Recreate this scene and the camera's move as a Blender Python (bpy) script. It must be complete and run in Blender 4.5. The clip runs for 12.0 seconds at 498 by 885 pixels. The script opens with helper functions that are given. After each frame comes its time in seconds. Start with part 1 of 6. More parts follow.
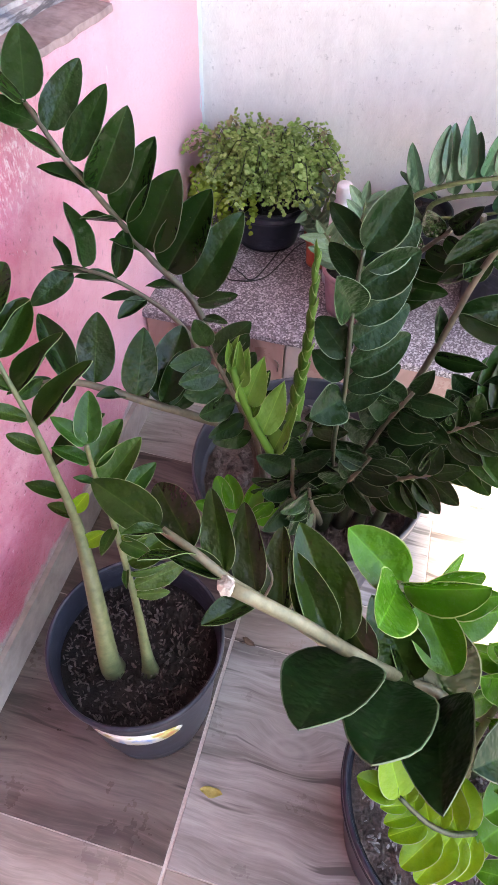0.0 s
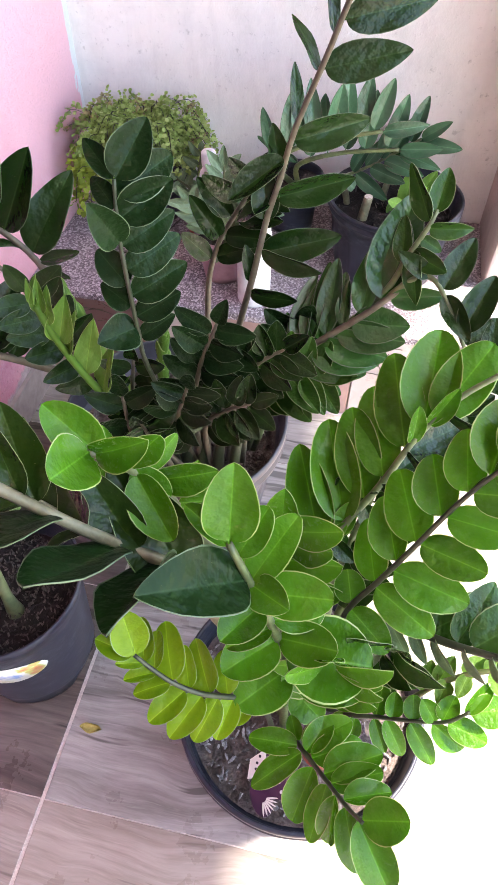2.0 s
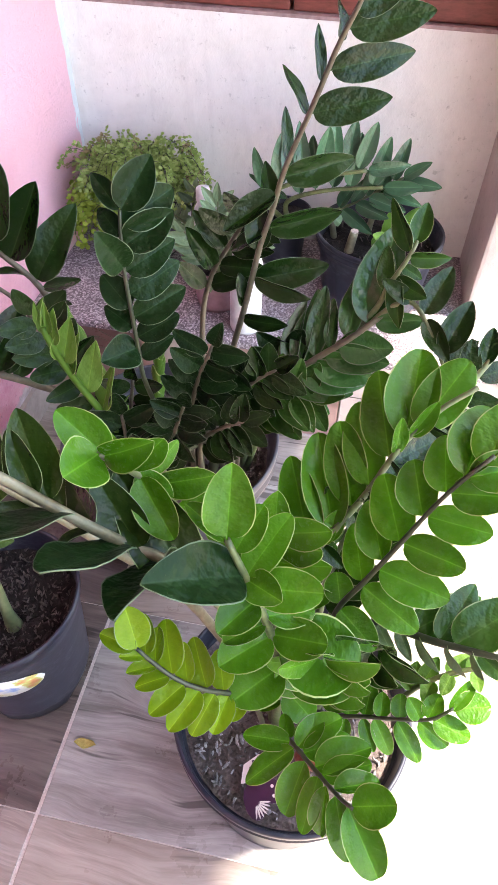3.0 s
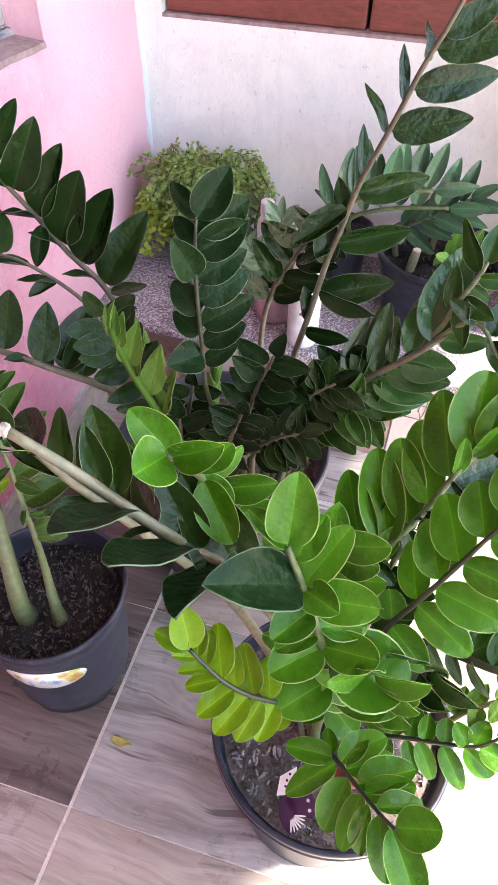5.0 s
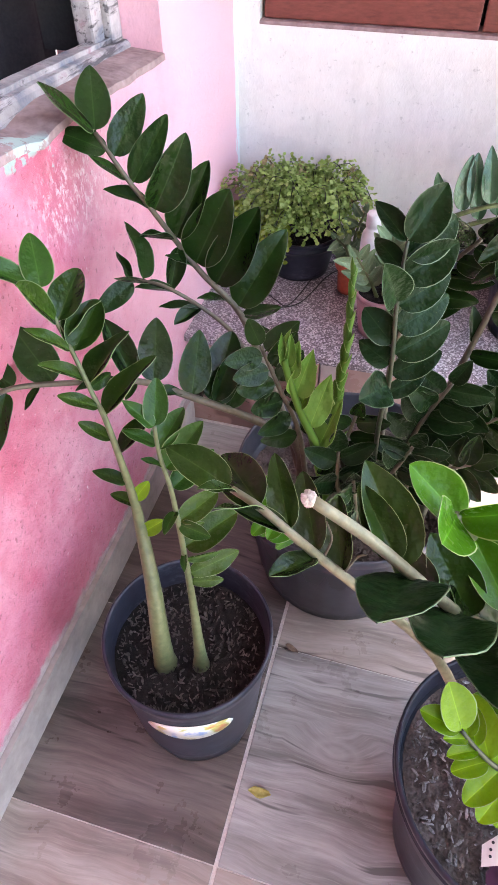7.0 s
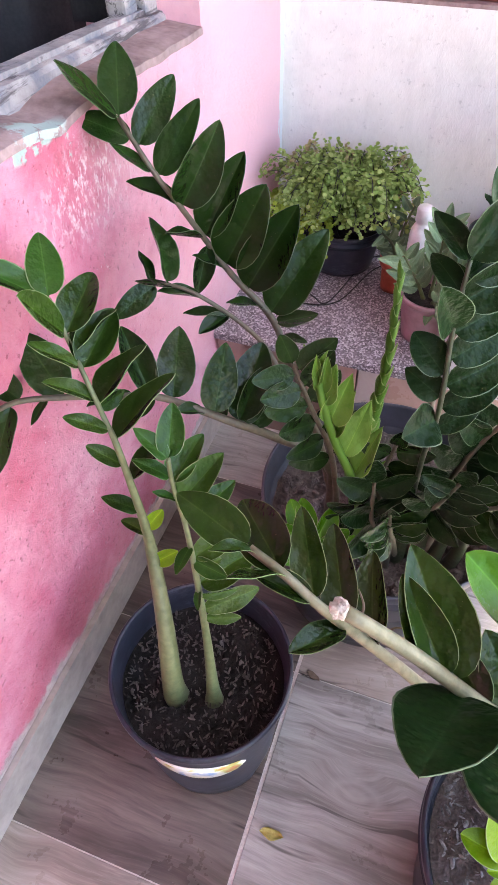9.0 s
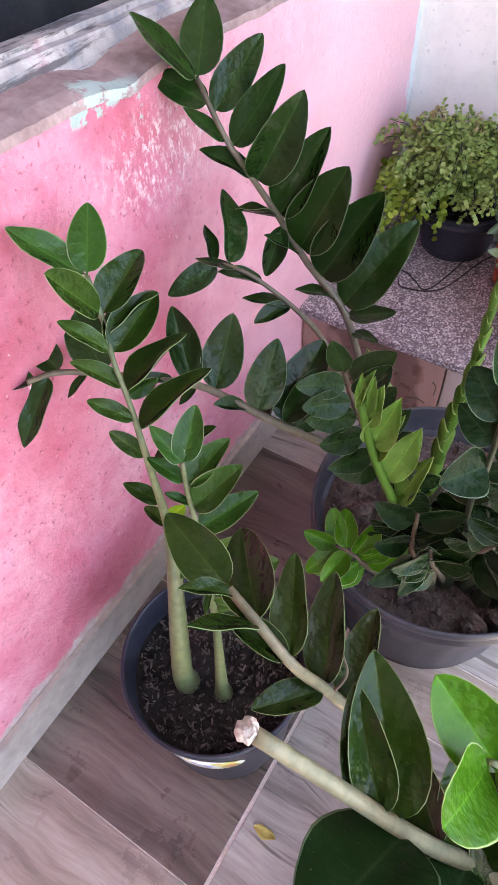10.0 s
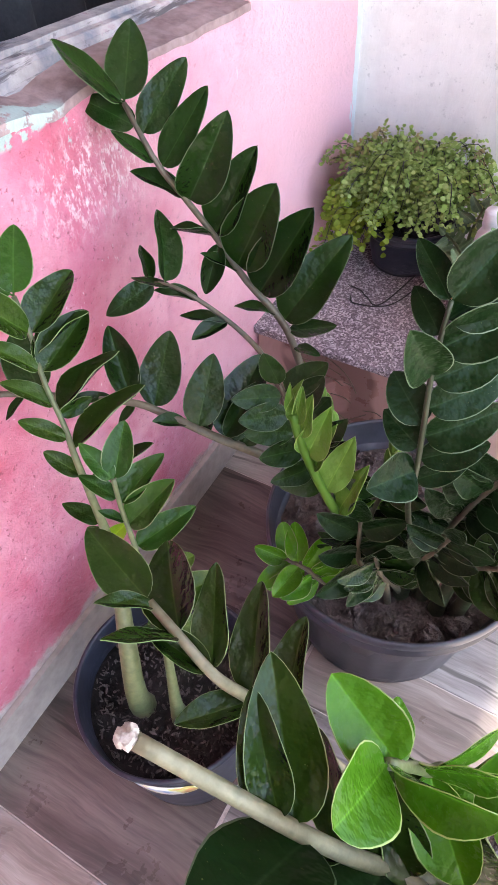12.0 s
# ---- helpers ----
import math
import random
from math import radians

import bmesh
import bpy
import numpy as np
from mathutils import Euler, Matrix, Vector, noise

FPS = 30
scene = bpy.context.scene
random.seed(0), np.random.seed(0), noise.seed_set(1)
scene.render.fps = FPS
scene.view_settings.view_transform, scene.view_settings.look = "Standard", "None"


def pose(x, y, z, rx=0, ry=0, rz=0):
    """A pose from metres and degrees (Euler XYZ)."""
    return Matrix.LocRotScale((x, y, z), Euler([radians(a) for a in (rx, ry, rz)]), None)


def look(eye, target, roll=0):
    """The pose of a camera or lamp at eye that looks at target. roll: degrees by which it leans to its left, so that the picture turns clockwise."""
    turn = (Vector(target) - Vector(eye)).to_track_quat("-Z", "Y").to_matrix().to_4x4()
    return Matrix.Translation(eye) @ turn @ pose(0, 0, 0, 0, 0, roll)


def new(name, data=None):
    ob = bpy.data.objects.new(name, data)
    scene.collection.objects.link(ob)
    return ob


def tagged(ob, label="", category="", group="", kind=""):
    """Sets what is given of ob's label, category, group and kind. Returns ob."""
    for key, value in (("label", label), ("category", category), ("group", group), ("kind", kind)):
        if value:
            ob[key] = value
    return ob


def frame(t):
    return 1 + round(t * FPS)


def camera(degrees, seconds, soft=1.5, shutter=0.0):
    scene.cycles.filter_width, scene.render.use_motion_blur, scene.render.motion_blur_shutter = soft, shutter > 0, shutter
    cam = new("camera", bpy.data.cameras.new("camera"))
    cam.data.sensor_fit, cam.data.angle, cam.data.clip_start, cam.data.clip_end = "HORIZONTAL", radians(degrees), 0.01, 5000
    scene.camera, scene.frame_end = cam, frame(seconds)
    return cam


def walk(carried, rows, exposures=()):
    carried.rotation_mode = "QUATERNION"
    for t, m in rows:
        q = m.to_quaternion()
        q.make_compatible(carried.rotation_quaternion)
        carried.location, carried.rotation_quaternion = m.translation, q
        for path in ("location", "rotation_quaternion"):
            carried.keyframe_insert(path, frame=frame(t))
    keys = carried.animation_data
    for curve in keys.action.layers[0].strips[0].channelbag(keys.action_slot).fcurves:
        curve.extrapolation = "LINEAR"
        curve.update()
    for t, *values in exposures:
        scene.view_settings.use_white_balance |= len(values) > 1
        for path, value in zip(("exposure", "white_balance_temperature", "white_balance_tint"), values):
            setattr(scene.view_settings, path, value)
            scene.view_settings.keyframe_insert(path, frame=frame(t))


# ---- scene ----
cam = camera(42.0, 12.0, soft=0.8)
PATH = [
    (0, (0.391, 0.244, 0.937), (0.094, 1.47, -0.615), 2.1),
    (0.5, (0.452, 0.241, 0.926), (0.078, 1.422, -0.644), 2.2),
    (1, (0.524, 0.229, 0.921), (0.198, 1.418, -0.654), 1.1),
    (1.5, (0.572, 0.218, 0.929), (0.313, 1.463, -0.616), 1.3),
    (2, (0.576, 0.202, 0.931), (0.325, 1.439, -0.621), 0.5),
    (2.5, (0.578, 0.179, 0.943), (0.349, 1.491, -0.549), 2.0),
    (2.7, (0.58, 0.172, 0.946), (0.351, 1.491, -0.54), 1.8),
    (4.3, (0.569, 0.151, 0.945), (0.276, 1.48, -0.52), 1.5),
    (4.5, (0.57, 0.152, 0.943), (0.258, 1.481, -0.518), 1.7),
    (5, (0.562, 0.154, 0.947), (0.204, 1.473, -0.513), 1.4),
    (5.5, (0.553, 0.159, 0.941), (0.162, 1.469, -0.52), 1.3),
    (6, (0.534, 0.153, 0.939), (0.077, 1.425, -0.535), -0.1),
    (6.5, (0.471, 0.158, 0.937), (0.032, 1.456, -0.521), -1.8),
    (7, (0.382, 0.164, 0.93), (-0.01, 1.486, -0.519), -0.7),
    (7.2, (0.351, 0.166, 0.923), (-0.068, 1.465, -0.539), -0.6),
    (8.8, (0.356, 0.209, 0.909), (-0.004, 1.509, -0.568), -0.9),
    (9, (0.363, 0.243, 0.912), (-0.108, 1.489, -0.58), -1.3),
    (9.5, (0.38, 0.3, 0.916), (-0.273, 1.389, -0.63), -3.1),
    (10, (0.393, 0.328, 0.91), (-0.321, 1.327, -0.669), -4.0),
    (10.5, (0.405, 0.34, 0.91), (-0.3, 1.36, -0.66), -4.0),
    (11, (0.406, 0.339, 0.917), (-0.352, 1.39, -0.607), -3.1),
    (11.5, (0.409, 0.338, 0.913), (-0.364, 1.369, -0.617), -3.3),
    (12, (0.43, 0.342, 0.903), (-0.268, 1.419, -0.631), -4.1),
]
EXPOSURES = [(t, e, 7050, 14) for t, e in ((0.0, 3.51), (1.0, 3.70), (2.5, 3.46), (5.5, 3.48), (7.0, 3.54), (9.5, 3.48), (11.0, 3.40), (11.5, 3.40), (12.0, 3.46))]
walk(cam, [(t, look(eye, target, roll)) for t, eye, target, roll in PATH], EXPOSURES)

# ---- world, sun, exposure ----
SUN_EL, SUN_AZ = 68.0, 92.0          # azimuth: clockwise from +y, towards the sun
w = bpy.data.worlds.new("sky")
scene.world = w
w.use_nodes = True
wn = w.node_tree.nodes
sky = wn.new("ShaderNodeTexSky")
sky.sky_type, sky.sun_disc = "NISHITA", False
sky.sun_elevation, sky.sun_rotation = radians(SUN_EL), radians(SUN_AZ)
wn["Background"].inputs[1].default_value = 0.118
w.node_tree.links.new(sky.outputs[0], wn["Background"].inputs[0])
sl = bpy.data.lights.new("sun", "SUN")
sl.energy, sl.angle, sl.color = 3.7, radians(3.0), (1.0, 0.94, 0.86)
sun = new("sun", sl)
sd = Vector((math.sin(radians(SUN_AZ)) * math.cos(radians(SUN_EL)), math.cos(radians(SUN_AZ)) * math.cos(radians(SUN_EL)), math.sin(radians(SUN_EL))))
sun.matrix_world = look(Vector((3, 0, 5)), Vector((3, 0, 5)) - sd)


# ---- materials ----
def mat(name, base=(0.5, 0.5, 0.5), rough=0.6, metal=0.0, spec=0.5):
    m = bpy.data.materials.new(name)
    m.use_nodes = True
    b = m.node_tree.nodes["Principled BSDF"]
    b.inputs["Base Color"].default_value = (*base, 1)
    b.inputs["Roughness"].default_value = rough
    b.inputs["Metallic"].default_value = metal
    b.inputs["Specular IOR Level"].default_value = spec
    return m


def nd(m, kind, **kw):
    n = m.node_tree.nodes.new(kind)
    for k, v in kw.items():
        n.inputs[k.replace("_", " ")].default_value = v
    return n


def ln(m, a, b):
    m.node_tree.links.new(a, b)


def bsdf(m):
    return m.node_tree.nodes["Principled BSDF"]


def coords(m, scale=(1, 1, 1), what="Object"):
    tc = m.node_tree.nodes.new("ShaderNodeTexCoord")
    mp = nd(m, "ShaderNodeMapping", Scale=scale)
    ln(m, tc.outputs[what], mp.inputs[0])
    return mp.outputs[0]


def ramp(m, src, stops):
    r = m.node_tree.nodes.new("ShaderNodeValToRGB")
    e = r.color_ramp.elements
    while len(e) < len(stops):
        e.new(0.5)
    for el, (p, c) in zip(e, stops):
        el.position = p
        el.color = (*c, 1) if len(c) == 3 else c
    ln(m, src, r.inputs[0])
    return r.outputs[0]


def noise_tex(m, vec, scale, detail=4.0, rough=0.55):
    n = nd(m, "ShaderNodeTexNoise", Scale=scale, Detail=detail, Roughness=rough)
    ln(m, vec, n.inputs["Vector"])
    return n.outputs["Fac"]


def mix(m, fac, a, b, mode="MIX"):
    n = m.node_tree.nodes.new("ShaderNodeMix")
    n.data_type, n.blend_type = "RGBA", mode
    for sock, v in ((n.inputs[0], fac), (n.inputs[6], a), (n.inputs[7], b)):
        if isinstance(v, bpy.types.NodeSocket):
            ln(m, v, sock)
        else:
            sock.default_value = v if isinstance(v, float) else (*v, 1)
    return n.outputs[2]


def bump(m, height, strength=0.3, dist=0.005):
    b = nd(m, "ShaderNodeBump", Strength=strength, Distance=dist)
    ln(m, height, b.inputs["Height"])
    ln(m, b.outputs[0], bsdf(m).inputs["Normal"])


def grainy(name, c1, c2, scale, rough=0.7, bumps=0.3, dist=0.003, stretch=(1, 1, 1), spec=0.5, fine=6.0):
    """Two scales of noise between two colours, with a little relief."""
    m = mat(name, c1, rough, 0, spec)
    v = coords(m, stretch)
    a, b = noise_tex(m, v, scale), noise_tex(m, v, scale * fine, 3)
    c = ramp(m, a, [(0.3, c1), (0.7, c2)])
    c = mix(m, 0.35, c, ramp(m, b, [(0.3, tuple(x * 0.55 for x in c1)), (0.7, tuple(min(1, x * 1.2) for x in c2))]))
    ln(m, c, bsdf(m).inputs["Base Color"])
    bump(m, b, bumps, dist)
    return m


def math_node(m, op, a, b):
    n = m.node_tree.nodes.new("ShaderNodeMath")
    n.operation = op
    for sock, v in zip(n.inputs, (a, b)):
        if isinstance(v, bpy.types.NodeSocket):
            ln(m, v, sock)
        else:
            sock.default_value = v
    return n.outputs[0]


def patch_mask(m, v, centre, size, soft=0.5):
    """1 inside an ellipsoid round a place on the wall, fading to 0 at its rim."""
    sub = m.node_tree.nodes.new("ShaderNodeVectorMath")
    sub.operation = "SUBTRACT"
    sub.inputs[1].default_value = centre
    ln(m, v, sub.inputs[0])
    div = m.node_tree.nodes.new("ShaderNodeVectorMath")
    div.operation = "DIVIDE"
    div.inputs[1].default_value = size
    ln(m, sub.outputs[0], div.inputs[0])
    le = m.node_tree.nodes.new("ShaderNodeVectorMath")
    le.operation = "LENGTH"
    ln(m, div.outputs[0], le.inputs[0])
    return ramp(m, le.outputs["Value"], [(soft, (1, 1, 1)), (1.0, (0, 0, 0))])


def pink_paint():
    """Rose wall paint, blotched and worn, chalky under the sill and scraped to plaster at the foot; light painted in by
    the corner.
    """
    m = mat("pink_paint", (0.78, 0.26, 0.36), 0.34)
    v = coords(m)
    big = noise_tex(m, v, 5.0, 7, 0.65)
    c = ramp(m, big, [(0.32, (0.44, 0.085, 0.13)), (0.46, (0.60, 0.19, 0.265)), (0.60, (0.69, 0.30, 0.38)), (0.74, (0.77, 0.42, 0.495))])
    mid_ = noise_tex(m, v, 28, 6, 0.7)
    c = mix(m, ramp(m, mid_, [(0.47, (0, 0, 0)), (0.72, (0.75, 0.75, 0.75))]), c, (0.52, 0.085, 0.15))
    speck = noise_tex(m, v, 120, 3, 0.7)
    c = mix(m, ramp(m, speck, [(0.60, (0, 0, 0)), (0.68, (0.9, 0.9, 0.9))]), c, (0.30, 0.055, 0.09))
    streak = noise_tex(m, coords(m, (60, 60, 34)), 1.9, 6, 0.8)
    chalk = math_node(m, "MULTIPLY", ramp(m, streak, [(0.50, (0, 0, 0)), (0.60, (1, 1, 1))]), patch_mask(m, v, (0, 0.79, 0.600), (1, 0.13, 0.065), 0.35))
    c = mix(m, chalk, c, (0.80, 0.66, 0.68))
    rag = ramp(m, noise_tex(m, v, 30, 6, 0.75), [(0.50, (0, 0, 0)), (0.54, (1, 1, 1))])
    for at_, size_ in (((0, 0.702, 0.672), (1, 0.045, 0.010)), ((0, 0.748, 0.655), (1, 0.010, 0.020))):
        c = mix(m, math_node(m, "MULTIPLY", rag, patch_mask(m, v, at_, size_, 0.75)), c, (0.36, 0.46, 0.42))
    c = mix(m, ramp(m, noise_tex(m, v, 95, 3, 0.75), [(0.66, (0, 0, 0)), (0.72, (0.8, 0.8, 0.8))]), c, (0.80, 0.60, 0.64))
    few = math_node(m, "MULTIPLY", ramp(m, noise_tex(m, coords(m, (50, 50, 18)), 2.0, 5, 0.7), [(0.66, (0, 0, 0)), (0.70, (1, 1, 1))]), ramp(m, noise_tex(m, v, 6.0, 2), [(0.52, (0, 0, 0)), (0.60, (1, 1, 1))]))
    c = mix(m, few, c, (0.82, 0.74, 0.75))
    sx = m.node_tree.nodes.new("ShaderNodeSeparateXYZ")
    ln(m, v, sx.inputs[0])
    # brighter corner painted in: light put into the pink, paler as y grows
    corner_light = math_node(m, "MULTIPLY", math_node(m, "ADD", sx.outputs[1], math_node(m, "MULTIPLY", noise_tex(m, v, 4.0, 6, 0.7), 0.5)), 1.9)
    corner_light = math_node(m, "SUBTRACT", corner_light, 1.9)
    c = mix(m, ramp(m, corner_light, [(0.0, (0, 0, 0)), (0.8, (0.88, 0.88, 0.88))]), c, (0.87, 0.535, 0.60))
    # worn strip over the skirting
    edge = math_node(m, "ADD", sx.outputs[2], math_node(m, "MULTIPLY", noise_tex(m, v, 20, 5, 0.7), -0.075))
    worn = ramp(m, edge, [(0.042, (1, 1, 1)), (0.050, (0, 0, 0))])
    c = mix(m, worn, c, ramp(m, mid_, [(0.35, (0.30, 0.23, 0.22)), (0.65, (0.60, 0.54, 0.52))]))
    # bare pale strip in the corner by the grey wall
    pale = math_node(m, "GREATER_THAN", math_node(m, "ADD", sx.outputs[1], math_node(m, "MULTIPLY", noise_tex(m, coords(m, (8, 8, 2)), 3, 5, 0.7), 0.06)), 1.423)
    c = mix(m, pale, c, (0.74, 0.78, 0.78))
    ln(m, c, bsdf(m).inputs["Base Color"])
    bump(m, noise_tex(m, v, 60, 7, 0.72), 0.7, 0.005)
    return m


def plaster(name, c1, c2):
    m = mat(name, c1, 0.85)
    v = coords(m)
    c = ramp(m, noise_tex(m, v, 2.6, 5, 0.6), [(0.3, c1), (0.7, c2)])
    pits = noise_tex(m, v, 130, 4, 0.65)
    c = mix(m, ramp(m, pits, [(0.62, (0, 0, 0)), (0.78, (0.7, 0.7, 0.7))]), c, tuple(x * 0.55 for x in c1))
    c = mix(m, ramp(m, noise_tex(m, v, 17, 7, 0.7), [(0.45, (0, 0, 0)), (0.75, (0.45, 0.45, 0.45))]), c, tuple(x * 0.8 for x in c1))
    c = mix(m, ramp(m, noise_tex(m, v, 48, 4, 0.6), [(0.66, (0, 0, 0)), (0.73, (0.45, 0.45, 0.45))]), c, tuple(x * 0.4 for x in c1))
    st = noise_tex(m, coords(m, (14, 14, 3)), 1.5, 4)
    c = mix(m, ramp(m, st, [(0.55, (0, 0, 0)), (0.8, (0.5, 0.5, 0.5))]), c, tuple(x * 0.72 for x in c1))
    ln(m, c, bsdf(m).inputs["Base Color"])
    bump(m, pits, 0.5, 0.003)
    return m


def wood_tile(name, c1, c2, c3, knot=None):
    """Glazed tile printed with weathered wood, the grain along x: broad soft bands, a few dark cracks, a knot."""
    m = mat(name, c1, 0.30)
    oi = m.node_tree.nodes.new("ShaderNodeObjectInfo")
    v = coords(m)
    sx = m.node_tree.nodes.new("ShaderNodeSeparateXYZ")
    ln(m, v, sx.inputs[0])
    across = sx.outputs[1]
    eye = None
    if knot:
        # the grain parts round the knot
        eye = patch_mask(m, v, (*knot, 0.0), (0.075, 0.038, 1), 0.0)
        across = math_node(m, "ADD", across, math_node(m, "MULTIPLY", eye, 0.03))
    across = math_node(m, "ADD", across, math_node(m, "MULTIPLY", noise_tex(m, v, 5.0, 2), 0.05))
    cm = m.node_tree.nodes.new("ShaderNodeCombineXYZ")
    ln(m, math_node(m, "ADD", sx.outputs[0], math_node(m, "MULTIPLY", oi.outputs["Random"], 9.0)), cm.inputs[0])
    ln(m, math_node(m, "ADD", across, math_node(m, "MULTIPLY", oi.outputs["Random"], 5.0)), cm.inputs[1])

    def band(sx_, sy_, detail, rough):
        mp = nd(m, "ShaderNodeMapping", Scale=(sx_, sy_, 1))
        ln(m, cm.outputs[0], mp.inputs[0])
        return noise_tex(m, mp.outputs[0], 1.0, detail, rough)

    c = ramp(m, band(1.6, 15, 7, 0.68), [(0.34, c3), (0.47, c1), (0.64, c2)])
    fine = band(9, 120, 4, 0.65)
    c = mix(m, ramp(m, fine, [(0.44, (0, 0, 0)), (0.70, (0.6, 0.6, 0.6))]), c, c3)
    c = mix(m, ramp(m, band(14, 200, 3, 0.7), [(0.55, (0, 0, 0)), (0.75, (0.35, 0.35, 0.35))]), c, tuple(min(1, x * 1.35) for x in c2))
    crack = band(3.4, 42, 3, 0.55)
    c = mix(m, ramp(m, crack, [(0.60, (0, 0, 0)), (0.64, (0.9, 0.9, 0.9))]), c, tuple(x * 0.45 for x in c3))
    if knot:
        c = mix(m, ramp(m, eye, [(0.45, (0, 0, 0)), (0.62, (0.5, 0.5, 0.5)), (0.74, (0.1, 0.1, 0.1)), (0.86, (0.6, 0.6, 0.6))]), c, tuple(x * 0.9 for x in c2))
    c = mix(m, 0.2, c, ramp(m, oi.outputs["Random"], [(0.0, tuple(x * 0.85 for x in c1)), (1.0, tuple(min(1, x * 1.15) for x in c2))]))
    # dull smears of dirt
    ln(m, ramp(m, noise_tex(m, v, 11, 5, 0.7), [(0.35, (0.24, 0.24, 0.24)), (0.7, (0.46, 0.46, 0.46))]), bsdf(m).inputs["Roughness"])
    ln(m, c, bsdf(m).inputs["Base Color"])
    bump(m, fine, 0.12, 0.0015)
    return m


def flaked_paint():
    """Old white timber paint, gone pinkish and blue-grey, cracked along the grain and flaked to dark wood."""
    m = mat("weathered_paint_wood", (0.6, 0.56, 0.55), 0.7)
    v = coords(m)
    c = ramp(m, noise_tex(m, v, 22, 5, 0.6), [(0.36, (0.17, 0.185, 0.22)), (0.47, (0.32, 0.29, 0.29)), (0.60, (0.46, 0.42, 0.41)), (0.70, (0.36, 0.22, 0.24))])
    crack = noise_tex(m, coords(m, (90, 9, 90)), 1.0, 5, 0.65)
    c = mix(m, ramp(m, crack, [(0.53, (0, 0, 0)), (0.60, (0.9, 0.9, 0.9))]), c, (0.07, 0.06, 0.065))
    chip = noise_tex(m, v, 75, 5, 0.7)
    c = mix(m, ramp(m, chip, [(0.60, (0, 0, 0)), (0.66, (0.85, 0.85, 0.85))]), c, (0.16, 0.14, 0.145))
    ln(m, c, bsdf(m).inputs["Base Color"])
    bump(m, chip, 0.6, 0.003)
    return m


def terrazzo():
    m = mat("terrazzo", (0.3, 0.25, 0.28), 0.75)
    v = coords(m)
    vo = nd(m, "ShaderNodeTexVoronoi", Scale=380.0)
    ln(m, v, vo.inputs["Vector"])
    c = ramp(m, vo.outputs["Color"], [(0.0, (0.04, 0.03, 0.036)), (0.35, (0.10, 0.08, 0.092)), (0.55, (0.23, 0.195, 0.215)), (0.80, (0.62, 0.57, 0.59))])
    c = mix(m, 0.3, c, ramp(m, noise_tex(m, v, 6, 4), [(0.3, (0.13, 0.10, 0.115)), (0.7, (0.38, 0.32, 0.34))]))
    ln(m, c, bsdf(m).inputs["Base Color"])
    bump(m, vo.outputs["Distance"], 0.6, 0.003)
    return m


